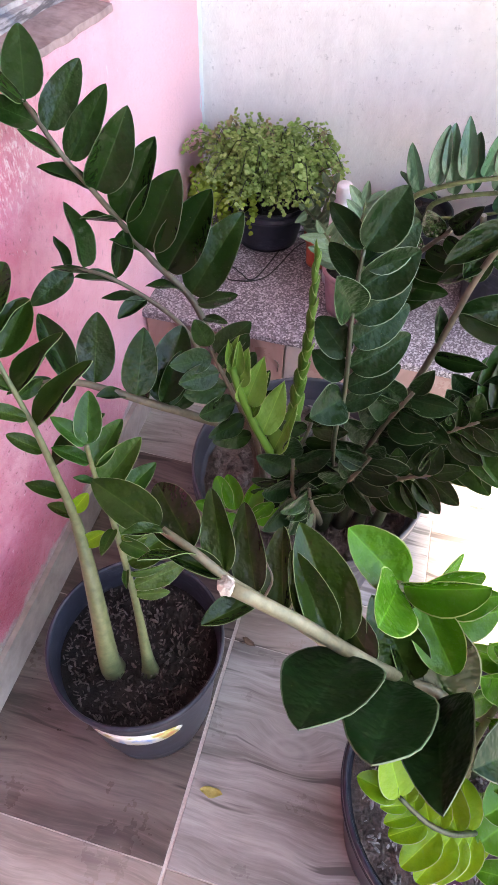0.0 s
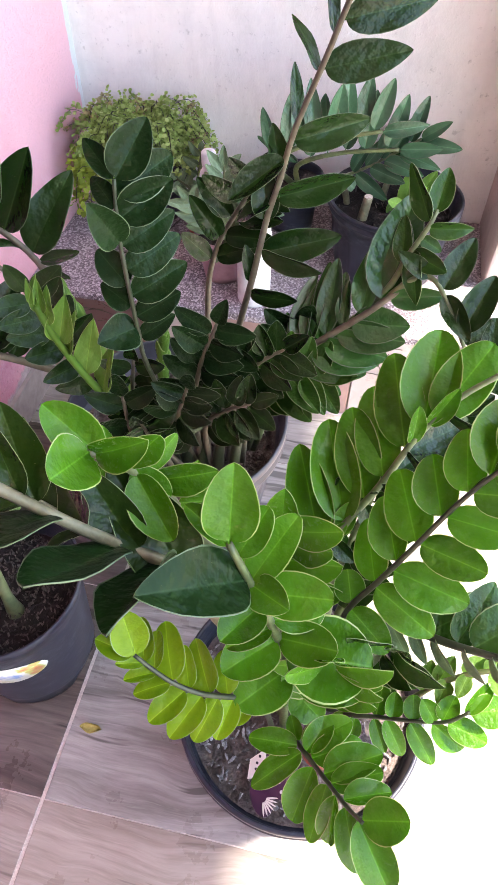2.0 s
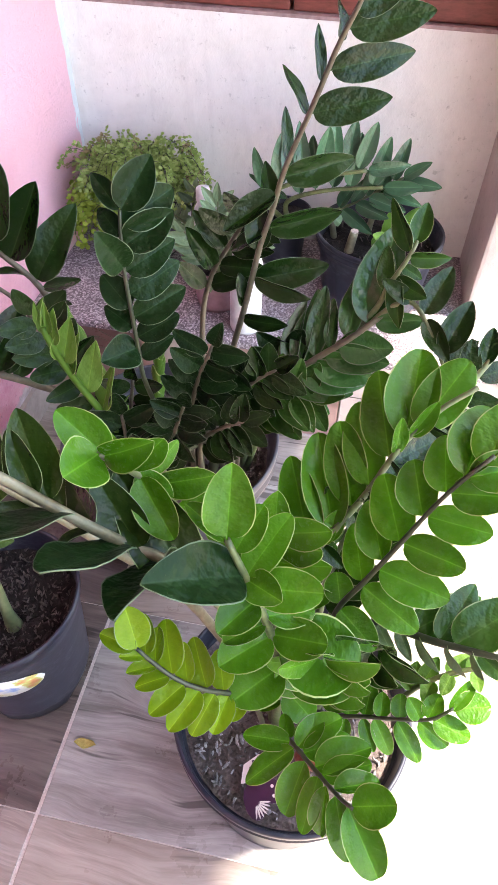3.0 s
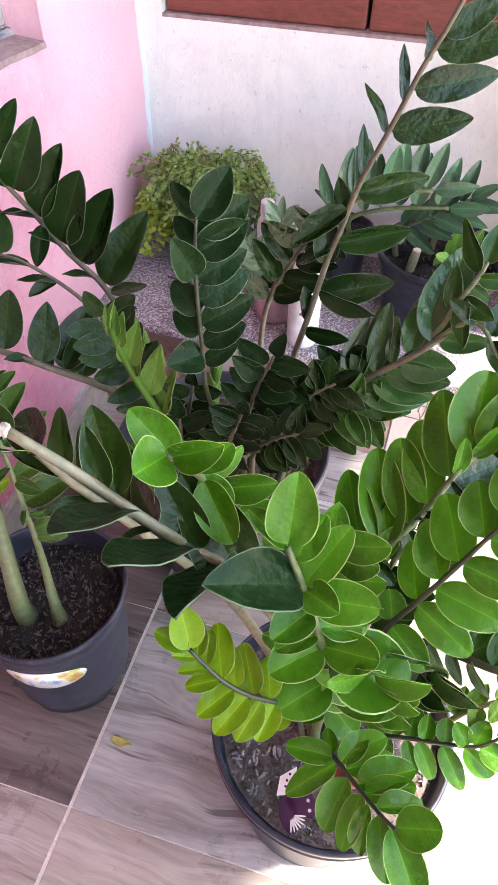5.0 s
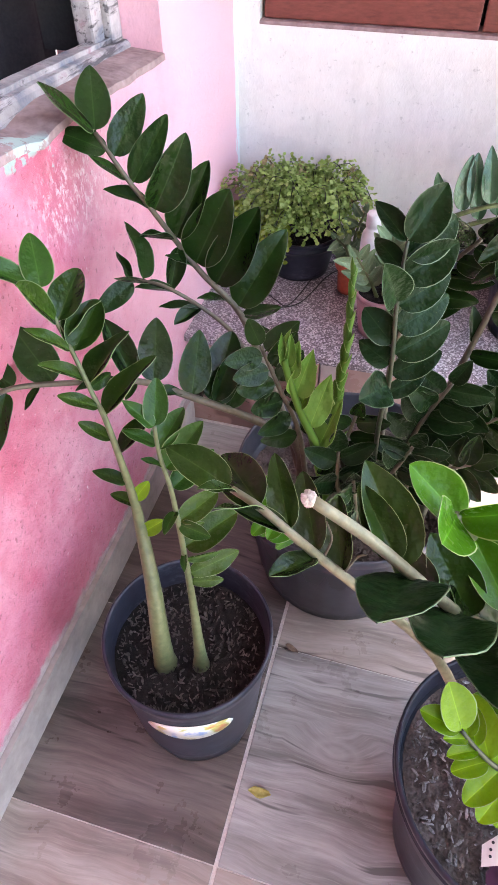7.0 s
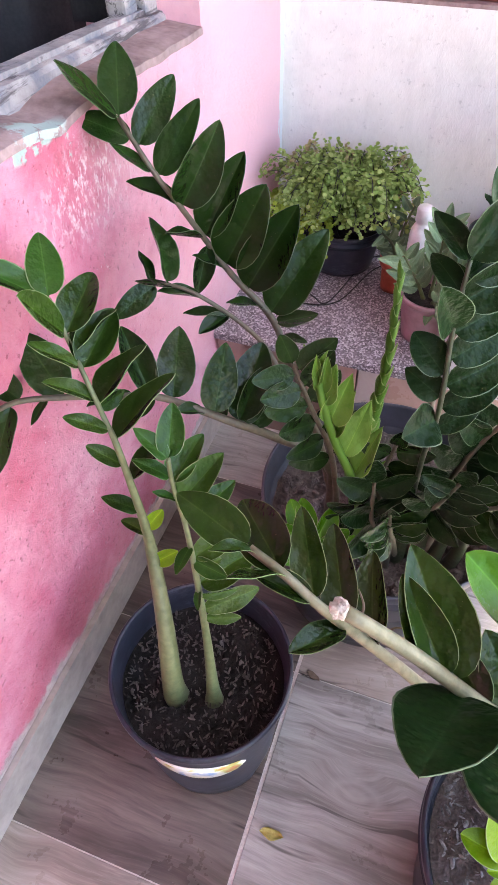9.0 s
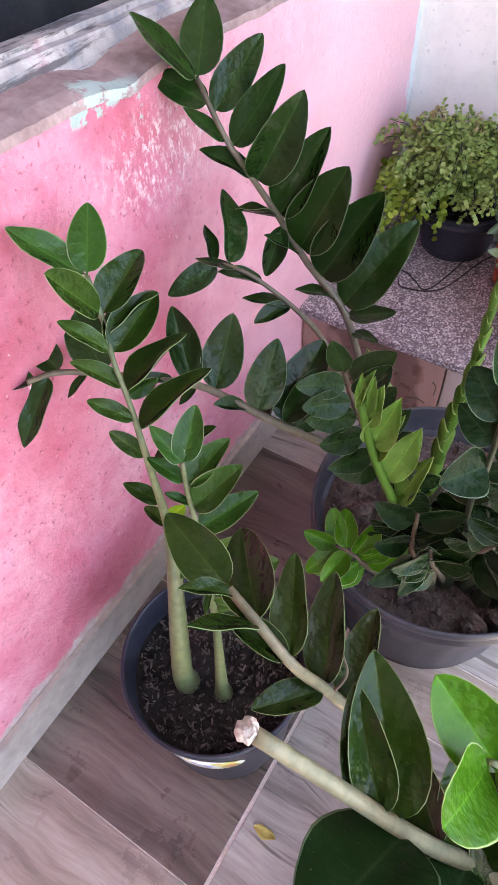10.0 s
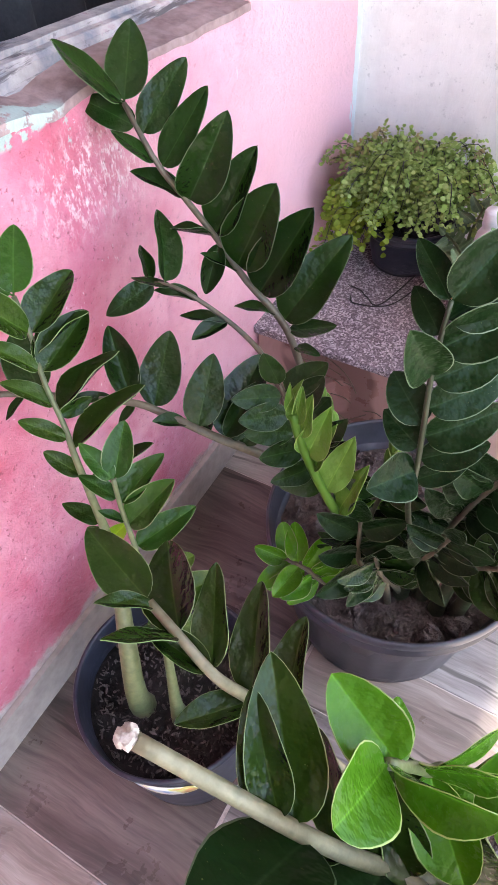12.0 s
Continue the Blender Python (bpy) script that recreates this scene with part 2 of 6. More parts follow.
def leaf_mat(name, c1, c2, trans=0.25, rough=0.3, spec=0.15, coat=0.12):
    m = mat(name, c1, rough, 0, 0.5)
    nt = m.node_tree
    oi = nt.nodes.new("ShaderNodeObjectInfo")
    v = coords(m, (1, 1, 1))
    n = noise_tex(m, v, 2.4, 4)
    c = ramp(m, n, [(0.3, c1), (0.7, c2)])
    c = mix(m, 0.45, c, ramp(m, oi.outputs["Random"], [(0.0, tuple(x * 0.6 for x in c1)), (1.0, tuple(min(1, x * 1.25) for x in c2))]))
    c = mix(m, ramp(m, noise_tex(m, v, 16, 6, 0.7), [(0.45, (0, 0, 0)), (0.8, (0.18, 0.18, 0.18))]), c, tuple(x * 0.55 for x in c1))
    ln(m, ramp(m, noise_tex(m, v, 9, 5, 0.7), [(0.3, (rough * 0.92,) * 3), (0.75, (min(1, rough * 1.15),) * 3)]), bsdf(m).inputs["Roughness"])
    # veins: bands that run outwards and forwards from the midrib
    mp = coords(m, (1, 1, 1))
    sx = nt.nodes.new("ShaderNodeSeparateXYZ")
    ln(m, mp, sx.inputs[0])
    ab = math_node(m, "ABSOLUTE", sx.outputs[0], 0.0)
    ve = math_node(m, "ADD", sx.outputs[1], math_node(m, "MULTIPLY", ab, -1.1))
    cm = nt.nodes.new("ShaderNodeCombineXYZ")
    ln(m, ve, cm.inputs[0])
    wv = nd(m, "ShaderNodeTexWave", Scale=2.9, Distortion=2.2, Detail=3.0, Detail_Scale=2.5)
    ln(m, cm.outputs[0], wv.inputs["Vector"])
    ln(m, noise_tex(m, v, 2.0, 2), wv.inputs["Phase Offset"])
    c = mix(m, ramp(m, wv.outputs["Fac"], [(0.72, (0, 0, 0)), (1.0, (0.012, 0.012, 0.012))]), c, tuple(min(1, x * 1.9) for x in c2))
    heart = ramp(m, ab, [(0.0, (0.30, 0.30, 0.30)), (0.10, (0, 0, 0))])
    c = mix(m, heart, c, tuple(min(1, x * 1.5) for x in c2))
    rib = ramp(m, ab, [(0.0, (0.35, 0.35, 0.35)), (0.012, (0, 0, 0))])
    c = mix(m, rib, c, tuple(min(1, x * 2.2 + 0.02) for x in c2))
    # specks and small scars
    c = mix(m, ramp(m, noise_tex(m, v, 42, 2, 0.6), [(0.70, (0, 0, 0)), (0.76, (0.5, 0.5, 0.5))]), c, (0.16, 0.17, 0.07))
    ln(m, c, bsdf(m).inputs["Base Color"])
    bsdf(m).inputs["Specular IOR Level"].default_value = spec
    bsdf(m).inputs["Coat Weight"].default_value = coat
    bsdf(m).inputs["Coat Roughness"].default_value = 0.07
    bump(m, math_node(m, "ADD", math_node(m, "MULTIPLY", wv.outputs["Fac"], 0.02), noise_tex(m, v, 4.5, 3)), 0.2, 0.05)
    tr = nt.nodes.new("ShaderNodeBsdfTranslucent")
    ln(m, mix(m, 1.0, c, (1.5, 1.9, 0.6), "MULTIPLY"), tr.inputs[0])
    ms = nt.nodes.new("ShaderNodeMixShader")
    ms.inputs[0].default_value = trans
    out = nt.nodes["Material Output"]
    ln(m, bsdf(m).outputs[0], ms.inputs[1])
    ln(m, tr.outputs[0], ms.inputs[2])
    ln(m, ms.outputs[0], out.inputs[0])
    return m


PALE_LEAF = leaf_mat("grey_green_leaf", (0.10, 0.17, 0.09), (0.20, 0.28, 0.17), 0.15, 0.45)
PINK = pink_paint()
GREY = plaster("grey_plaster", (0.69, 0.68, 0.65), (0.82, 0.805, 0.775))
DULL = plaster("dull_plaster", (0.40, 0.40, 0.39), (0.50, 0.50, 0.49))
SILL_PLASTER = grainy("weathered_sill", (0.20, 0.12, 0.12), (0.40, 0.29, 0.28), 14, 0.8, 0.6)
sv = coords(SILL_PLASTER)
flake = math_node(SILL_PLASTER, "MULTIPLY", ramp(SILL_PLASTER, noise_tex(SILL_PLASTER, sv, 24, 6, 0.7), [(0.49, (0, 0, 0)), (0.53, (1, 1, 1))]), patch_mask(SILL_PLASTER, sv, (0.0, 0.715, 0.682), (0.030, 0.048, 0.03), 0.7))
old = bsdf(SILL_PLASTER).inputs["Base Color"].links[0].from_socket
ln(SILL_PLASTER, mix(SILL_PLASTER, flake, old, (0.38, 0.47, 0.44)), bsdf(SILL_PLASTER).inputs["Base Color"])
TILE_GREY = wood_tile("wood_tile_grey", (0.255, 0.235, 0.220), (0.43, 0.405, 0.385), (0.085, 0.071, 0.063), (0.405, 0.484))
TILE_BROWN = wood_tile("wood_tile_brown", (0.105, 0.084, 0.073), (0.20, 0.165, 0.147), (0.020, 0.015, 0.013))
TILE_WARM = wood_tile("wood_tile_warm", (0.27, 0.225, 0.195), (0.40, 0.345, 0.305), (0.12, 0.09, 0.074))
TILE_RED = wood_tile("wood_tile_red", (0.36, 0.22, 0.19), (0.46, 0.30, 0.26), (0.22, 0.12, 0.10))
GROUT = grainy("grout", (0.52, 0.46, 0.42), (0.64, 0.58, 0.54), 60, 0.9, 0.4)
TERRAZZO = terrazzo()
SKIRT = grainy("skirting_tile", (0.30, 0.255, 0.235), (0.42, 0.365, 0.335), 9, 0.4, 0.1)
OLDWOOD = flaked_paint()
REDWOOD = grainy("red_brown_paint", (0.13, 0.03, 0.02), (0.21, 0.055, 0.04), 12, 0.55, 0.3, 0.003, (1, 1, 4))
# curtain cloth, also the dark fill for unlit spots at both windows
DARKCLOTH_AND_SHADE = grainy("dark_cloth_and_shade", (0.015, 0.016, 0.018), (0.03, 0.031, 0.034), 40, 0.9, 0.2)
POT = grainy("black_plastic", (0.010, 0.011, 0.018), (0.034, 0.036, 0.052), 7, 0.36, 0.12, 0.002, spec=0.3)
pv = coords(POT, (1, 1, 2.2))
dust = math_node(POT, "MULTIPLY", ramp(POT, noise_tex(POT, pv, 9, 6, 0.7), [(0.48, (0, 0, 0)), (0.70, (1, 1, 1))]), ramp(POT, noise_tex(POT, pv, 90, 4, 0.7), [(0.45, (0, 0, 0)), (0.65, (0.6, 0.6, 0.6))]))
ln(POT, mix(POT, dust, bsdf(POT).inputs["Base Color"].links[0].from_socket, (0.15, 0.155, 0.18)), bsdf(POT).inputs["Base Color"])
POT_GREY = grainy("grey_black_plastic", (0.026, 0.026, 0.036), (0.060, 0.059, 0.074), 8, 0.45, 0.15, 0.002)
SOIL = grainy("potting_soil", (0.004, 0.0032, 0.003), (0.02, 0.015, 0.013), 70, 0.95, 0.9, 0.006)
SOIL_DRY = grainy("dry_soil", (0.060, 0.046, 0.043), (0.175, 0.140, 0.130), 45, 0.95, 0.9, 0.006)
CHIP_DARK = grainy("dark_bark_chip", (0.006, 0.005, 0.005), (0.15, 0.128, 0.118), 60, 0.9, 0.5)
CHIP_GREY = grainy("grey_gravel_chip", (0.012, 0.011, 0.012), (0.42, 0.40, 0.40), 60, 0.9, 0.5)
CHIP = grainy("bark_chip", (0.035, 0.027, 0.024), (0.22, 0.185, 0.17), 40, 0.9, 0.5)
STEM_SLIM = grainy("slim_green_stem", (0.065, 0.095, 0.034), (0.15, 0.165, 0.075), 22, 0.5, 0.2)
STEM_DARK = grainy("brown_green_stem", (0.05, 0.043, 0.028), (0.14, 0.115, 0.072), 25, 0.5, 0.2)
STEM_GREEN = grainy("green_stem", (0.045, 0.07, 0.02), (0.16, 0.19, 0.075), 25, 0.45, 0.2)
STEM_PALE = grainy("cream_green_stem", (0.10, 0.10, 0.05), (0.24, 0.215, 0.13), 26, 0.5, 0.2)
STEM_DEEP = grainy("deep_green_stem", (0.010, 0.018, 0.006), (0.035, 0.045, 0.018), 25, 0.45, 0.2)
CUT = grainy("dry_cut_fibre", (0.42, 0.34, 0.28), (0.66, 0.60, 0.54), 70, 0.9, 0.7)
LEAF_DARK = leaf_mat("dark_leaf", (0.0065, 0.020, 0.0034), (0.0135, 0.037, 0.0065), 0.08, 0.20)
LEAF_MID = leaf_mat("mid_leaf", (0.013, 0.047, 0.005), (0.030, 0.086, 0.012), 0.18, 0.24)
LEAF_BRIGHT = leaf_mat("bright_leaf", (0.036, 0.140, 0.006), (0.078, 0.220, 0.014), 0.32, 0.26, 0.12, 0.2)
LEAF_LIME = leaf_mat("lime_leaf", (0.13, 0.25, 0.006), (0.20, 0.32, 0.014), 0.35, 0.3)
LEAF_RICH = leaf_mat("rich_leaf", (0.014, 0.058, 0.010), (0.034, 0.105, 0.022), 0.14, 0.16, 0.25, 0.3)
MARGIN = mat("leaf_margin", (0.23, 0.35, 0.075), 0.5)
MARGIN_SOFT = mat("leaf_margin_soft", (0.17, 0.25, 0.09), 0.5)
LEAF_FRESH = leaf_mat("fresh_leaf", (0.024, 0.056, 0.007), (0.050, 0.098, 0.014), 0.2, 0.26)
LEAF_OLIVE = leaf_mat("olive_leaf", (0.0085, 0.024, 0.0034), (0.021, 0.046, 0.0065), 0.10, 0.20)
LEAF_SHOOT = leaf_mat("shoot_leaf", (0.068, 0.165, 0.018), (0.115, 0.225, 0.036), 0.2, 0.4)
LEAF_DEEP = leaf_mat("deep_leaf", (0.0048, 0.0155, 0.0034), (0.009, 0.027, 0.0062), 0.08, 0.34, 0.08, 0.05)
MARGIN_DARK = mat("leaf_margin_dark", (0.075, 0.12, 0.055), 0.5)


# ---- mesh helpers ----
def link(name, bm, material, parent=None, label="", smooth=False):
    me = bpy.data.meshes.new(name)
    bm.normal_update()
    bm.to_mesh(me)
    bm.free()
    for m in (material if isinstance(material, (list, tuple)) else [material]):
        me.materials.append(m)
    if smooth:
        me.shade_smooth()
    ob = new(name, me)
    if parent is not None:
        ob.parent = parent
    if label:
        ob["label"] = label
    return ob


def part(name, bm, material, parent, label="", smooth=False):
    return link(name, bm, material, parent, label, smooth)


def thing(name, label, category, at=(0, 0, 0), group=""):
    ob = new(name)
    ob.empty_display_size = 0.05
    ob.location = at
    return tagged(ob, label, category, group)


def box(x0, y0, z0, x1, y1, z1, bevel=0.0, bm=None):
    bm = bm or bmesh.new()
    r = bmesh.ops.create_cube(bm, size=1)
    bmesh.ops.scale(bm, vec=(x1 - x0, y1 - y0, z1 - z0), verts=r["verts"])
    bmesh.ops.translate(bm, vec=((x0 + x1) / 2, (y0 + y1) / 2, (z0 + z1) / 2), verts=r["verts"])
    if bevel:
        es = list({e for v in r["verts"] for e in v.link_edges})
        bmesh.ops.bevel(bm, geom=es, offset=bevel, segments=2, affect="EDGES", profile=0.6)
    return bm


def lathe(profile, n=64, bm=None, wob=None, close=False):
    """Turn a profile of (radius, z) round z. wob(angle, k) shifts the radius and height."""
    bm = bm or bmesh.new()
    rings = []
    for k, (r, z) in enumerate(profile):
        if r <= 1e-6:
            rings.append([bm.verts.new((0, 0, z))])
            continue
        ring = []
        for i in range(n):
            a = 2 * math.pi * i / n
            dr, dz = wob(a, k) if wob else (0, 0)
            ring.append(bm.verts.new(((r + dr) * math.cos(a), (r + dr) * math.sin(a), z + dz)))
        rings.append(ring)
    for p, q in zip(rings, rings[1:]):
        for i in range(n):
            j = (i + 1) % n
            if len(p) == 1:
                bm.faces.new((p[0], q[i], q[j]))
            elif len(q) == 1:
                bm.faces.new((p[i], q[0], p[j]))
            else:
                bm.faces.new((p[i], q[i], q[j], p[j]))
    bmesh.ops.recalc_face_normals(bm, faces=bm.faces)
    return bm


def spline(pts, n):
    """Catmull-Rom points through pts."""
    P = [Vector(p) for p in pts]
    P = [2 * P[0] - P[1]] + P + [2 * P[-1] - P[-2]]
    out = []
    segs = len(P) - 3
    for i in range(n + 1):
        u = min(i / n * segs, segs - 1e-6)
        k = int(u)
        t = u - k
        a, b, c, d = P[k:k + 4]
        out.append(0.5 * ((2 * b) + (c - a) * t + (2 * a - 5 * b + 4 * c - d) * t * t + (3 * b - a - 3 * c + d) * t ** 3))
    return out


def tube(path, radii, sides=8, bm=None, cap=True):
    bm = bm or bmesh.new()
    rings = []
    ref = Vector((0.31, 0.77, 0.55))
    for i, p in enumerate(path):
        t = (path[min(i + 1, len(path) - 1)] - path[max(i - 1, 0)]).normalized()
        u = (ref - t * ref.dot(t)).normalized()
        ref = u
        v = t.cross(u)
        r = radii(i / (len(path) - 1)) if callable(radii) else radii
        rings.append([bm.verts.new(p + r * (math.cos(2 * math.pi * k / sides) * u + math.sin(2 * math.pi * k / sides) * v)) for k in range(sides)])
    for a, b in zip(rings, rings[1:]):
        for k in range(sides):
            j = (k + 1) % sides
            bm.faces.new((a[k], a[j], b[j], b[k]))
    if cap:
        bm.faces.new(list(reversed(rings[0])))
        bm.faces.new(rings[-1])
    return bm


# ---- leaves ----
def leaf_mesh(name, mats, wide, cup, bend, point, wave, rim=0.95, blunt=0.62, thick=0.010):
    """A solid leaf of length 1 along y with its face towards z: short stalk, full blade, pointed tip, and a margin of its own material."""
    bm = bmesh.new()
    a, b = 0.46 * point, blunt
    top = (a / (a + b)) ** a * (b / (a + b)) ** b
    cols = (-1, -rim, -0.66, -0.32, -0.05, 0.05, 0.32, 0.66, rim, 1)
    us = (0, 0.05, 0.07, 0.11, 0.18, 0.28, 0.40, 0.52, 0.64, 0.76, 0.86, 0.94, 0.98, 1)

    def half(u):
        x = (u - 0.05) / 0.95
        return 0.013 if x <= 0 else max(0.013 if x < 0.3 else 0.0015, 0.5 * wide * x ** a * max(0.0, 1 - x) ** b / top)

    tops, bots = [], []
    for u in us:
        h = half(u)
        rt, rb = [], []
        for s in cols:
            z = cup * (abs(s) ** 1.4) * h * 2 + bend * (u ** 2) + wave * math.sin(9 * u + 2.2 * s) * abs(s) * min(1, h * 6) - (0.008 if abs(s) < 0.1 else 0.0)
            y = u - 0.03 * abs(s) * math.sin(math.pi * u)
            rt.append(bm.verts.new((h * s, y, z + 0.5 * thick)))
            rb.append(bm.verts.new((h * s, y, z - 0.5 * thick)))
        tops.append(rt)
        bots.append(rb)
    nb = len(cols) - 1
    for i in range(len(us) - 1):
        for j in range(nb):
            edge = 1 if j in (0, nb - 1) and 0.05 < us[i] else 0
            bm.faces.new((tops[i][j], tops[i][j + 1], tops[i + 1][j + 1], tops[i + 1][j])).material_index = edge
            bm.faces.new((bots[i][j + 1], bots[i][j], bots[i + 1][j], bots[i + 1][j + 1])).material_index = edge
        for j, fl in ((0, 1), (nb, 0)):
            q = (tops[i][j], tops[i + 1][j], bots[i + 1][j], bots[i][j])
            bm.faces.new(q if fl else tuple(reversed(q))).material_index = 1
    for i in (0, -1):
        for j in range(nb):
            bm.faces.new((tops[i][j], bots[i][j], bots[i][j + 1], tops[i][j + 1]))
    me = bpy.data.meshes.new(name)
    bm.normal_update()
    bm.to_mesh(me)
    bm.free()
    for m in mats:
        me.materials.append(m)
    me.shade_smooth()
    return me


def leaf_set(name, material, margin, wide=0.5, rim=0.95, blunt=0.70):
    rng = random.Random(name)
    return [leaf_mesh(name, (material, margin), wide * rng.uniform(0.94, 1.06), rng.uniform(0.04, 0.34), rng.uniform(-0.24, 0.06), rng.uniform(0.9, 1.15), rng.uniform(0.008, 0.034), rim, blunt * rng.uniform(0.93, 1.07)) for _ in range(8)]


LEAVES = {
    "fresh": leaf_set("fresh", LEAF_FRESH, MARGIN_SOFT, 0.5, 0.965, 0.58),
    "dark": leaf_set("dark", LEAF_DARK, MARGIN_DARK, 0.5, 0.965),
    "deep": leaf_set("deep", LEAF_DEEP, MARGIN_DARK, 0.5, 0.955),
    "mid": leaf_set("mid", LEAF_MID, MARGIN_SOFT, 0.5),
    "rich": leaf_set("rich", LEAF_RICH, MARGIN_DARK, 0.5),
    "bright": leaf_set("bright", LEAF_BRIGHT, MARGIN, 0.5, 0.955, 0.54),
    "lime": leaf_set("lime", LEAF_LIME, MARGIN, 0.5, 0.955, 0.56),
    "olive": leaf_set("olive", LEAF_OLIVE, MARGIN_SOFT, 0.5, 0.972),
    "pale": leaf_set("pale", PALE_LEAF, MARGIN_SOFT, 0.46),
    "bract": leaf_set("bract", LEAF_SHOOT, MARGIN, 0.5, 0.965, 0.95),
    "shoot": leaf_set("shoot", LEAF_SHOOT, MARGIN, 0.5, 0.97),
}


def leaf_at(parent, mesh, base, axis, normal, length, width=1.0):
    y = axis.normalized()
    z = (normal - y * normal.dot(y)).normalized()
    x = y.cross(z)
    m = Matrix(((x.x, y.x, z.x, base.x), (x.y, y.y, z.y, base.y), (x.z, y.z, z.z, base.z), (0, 0, 0, 1)))
    ob = new("leaf", mesh)
    ob.parent = parent
    ob.matrix_local = m @ Matrix.Diagonal((length * width, length, length, 1))
    return ob


def frond(plant, pts, r0, r1, pairs, length, face, kind="dark", start=0.3, spread=52, lift=15, taper=0.75, ratio=1.0, stem=STEM_GREEN,
          seed=1, tip=True, sides=(1, -1), stop=1.0, label="", jitter=10.0, swell=0.55, scale=(1.0, 1.0), aim=(0.1, -0.4, 0.9), turn=0.3):
    """One stalk with two rows of leaflets. face: the way that the row of leaflets looks; spread: degrees of a leaflet from the stalk;
    lift: degrees by which the leaflets fold up towards face; aim, turn: the light that they turn to, and how far."""
    rng = random.Random(seed * 7919)
    path = spline(pts, 28)
    bm = tube(path, lambda u: r0 + (r1 - r0) * u ** swell, 9)
    st = part("stalk", bm, stem, plant, label, True)
    face, aim = Vector(face).normalized(), Vector(aim).normalized()
    for k in range(pairs):
        for s in sides:
            lo = start if isinstance(start, (int, float)) else start[0 if s > 0 else 1]
            hi = stop if isinstance(stop, (int, float)) else stop[0 if s > 0 else 1]
            f = lo + (hi - lo) * (k + 0.5) / pairs
            ff = min(1.0, f + (0.012 if s > 0 else -0.012) + rng.uniform(-0.006, 0.006))
            i = min(len(path) - 2, int(ff * (len(path) - 1)))
            q = ff * (len(path) - 1) - i
            p = path[i].lerp(path[i + 1], q)
            t = (path[min(i + 2, len(path) - 1)] - path[max(0, i - 1)]).normalized()
            n = (face - t * face.dot(t)).normalized()
            side = t.cross(n) * s
            side_k = 0 if s > 0 else 1
            sp = radians((spread if isinstance(spread, (int, float)) else spread[side_k]) + rng.uniform(-jitter, jitter))
            li = radians((lift if isinstance(lift, (int, float)) else lift[side_k]) + rng.uniform(-jitter, jitter))
            out = side * math.cos(li) + n * math.sin(li)
            axis = t * math.cos(sp) + out * math.sin(sp)
            nn = n * math.cos(li) - side * math.sin(li)
            nn = (nn + Vector((rng.uniform(-1, 1), rng.uniform(-1, 1), rng.uniform(-1, 1))) * 0.012 * jitter).normalized().lerp(aim, turn)
            u = (k + 0.5) / pairs
            size = length * (1 - (1 - taper) * abs(u - 0.4) / 0.6) * rng.uniform(0.93, 1.07) * scale[side_k]
            leaf_at(st, rng.choice(LEAVES[kind]), p + out * r1 * 0.8, axis, nn, size, ratio)
    if tip:
        t = (path[-1] - path[-3]).normalized()
        n = (face - t * face.dot(t)).normalized()
        leaf_at(st, rng.choice(LEAVES[kind]), path[-1], t + n * 0.2, n, length * taper * 0.85, ratio)
    return st


def leafy(plant, pts, r0, r1, kind, stem, face, leaves, label="", swell=0.55, size=1.0):
    """A stalk through pts with its leaves one by one: place along the stalk, the way to the leaf's tip, breadth over length, the roll of
    its face in degrees from the way called face, and a kind of its own where it differs."""
    c = Vector(plant.location)
    path = spline([Vector(p) - c for p in pts], 28)
    st = part("stalk", tube(path, lambda u: r0 + (r1 - r0) * u ** swell if swell > 0 else r1 + (r0 - r1) * (1 - u) ** -swell, 10), stem, plant, label, True)
    for k, (u, dx, dy, dz, w, roll, *own) in enumerate(leaves):
        i = min(27, int(u * 28))
        d = Vector((dx, dy, dz)) * size
        y = d.normalized()
        f = Vector(face)
        f = (f - y * f.dot(y)).normalized()
        n = f * math.cos(radians(roll)) + y.cross(f) * math.sin(radians(roll))
        leaf_at(st, LEAVES[own[0] if own else kind][(k * 5 + len(leaves)) % 8], path[i].lerp(path[i + 1], u * 28 - i), d, n, d.length, w / 0.5)
    return st


# ---- setting ----
BACK, FRONT, SLAB_Y, SLAB_Z, SIDE = 1.412, -2.2, 1.042, 0.215, 0.79
ground = link("ground", box(-60, -60, -0.25, 60, 60, -0.06), grainy("yard_concrete", (0.36, 0.34, 0.31), (0.48, 0.46, 0.43), 3, 0.9, 0.4))
tagged(ground, "pale sunlit concrete yard", "ground", kind="structure")
bed = link("floor", box(-0.15, FRONT, -0.05, 1.75, BACK + 0.15, -0.0016), GROUT)
tagged(bed, "porch floor of wood-look tiles with pale grout", "floor", kind="structure")
# tile rows: joints across at y, the long joint along x = 0.288
ROWS = [(-2.2, -1.45), (-1.45, -0.87), (-0.87, -0.29), (-0.29, 0.315), (0.315, 0.612), (0.612, 0.909), (0.909, 1.047)]
COLS = [(0.0, 0.2855), (0.2905, 0.880), (0.884, 1.476), (1.480, 1.75)]
for r, (y0, y1) in enumerate(ROWS):
    for x0, x1 in COLS:
        if r == 5 and x0 == 0.2905:
            continue
        t = link("tile", box(x0, y0 + 0.0008, -0.02, x1, y1 - 0.0008, 0.0, 0.0008), (TILE_BROWN if x0 < 0.1 and r in (4, 5) else TILE_GREY) if r in (4, 6) or (r == 5 and x0 < 0.1) else TILE_WARM, bed)

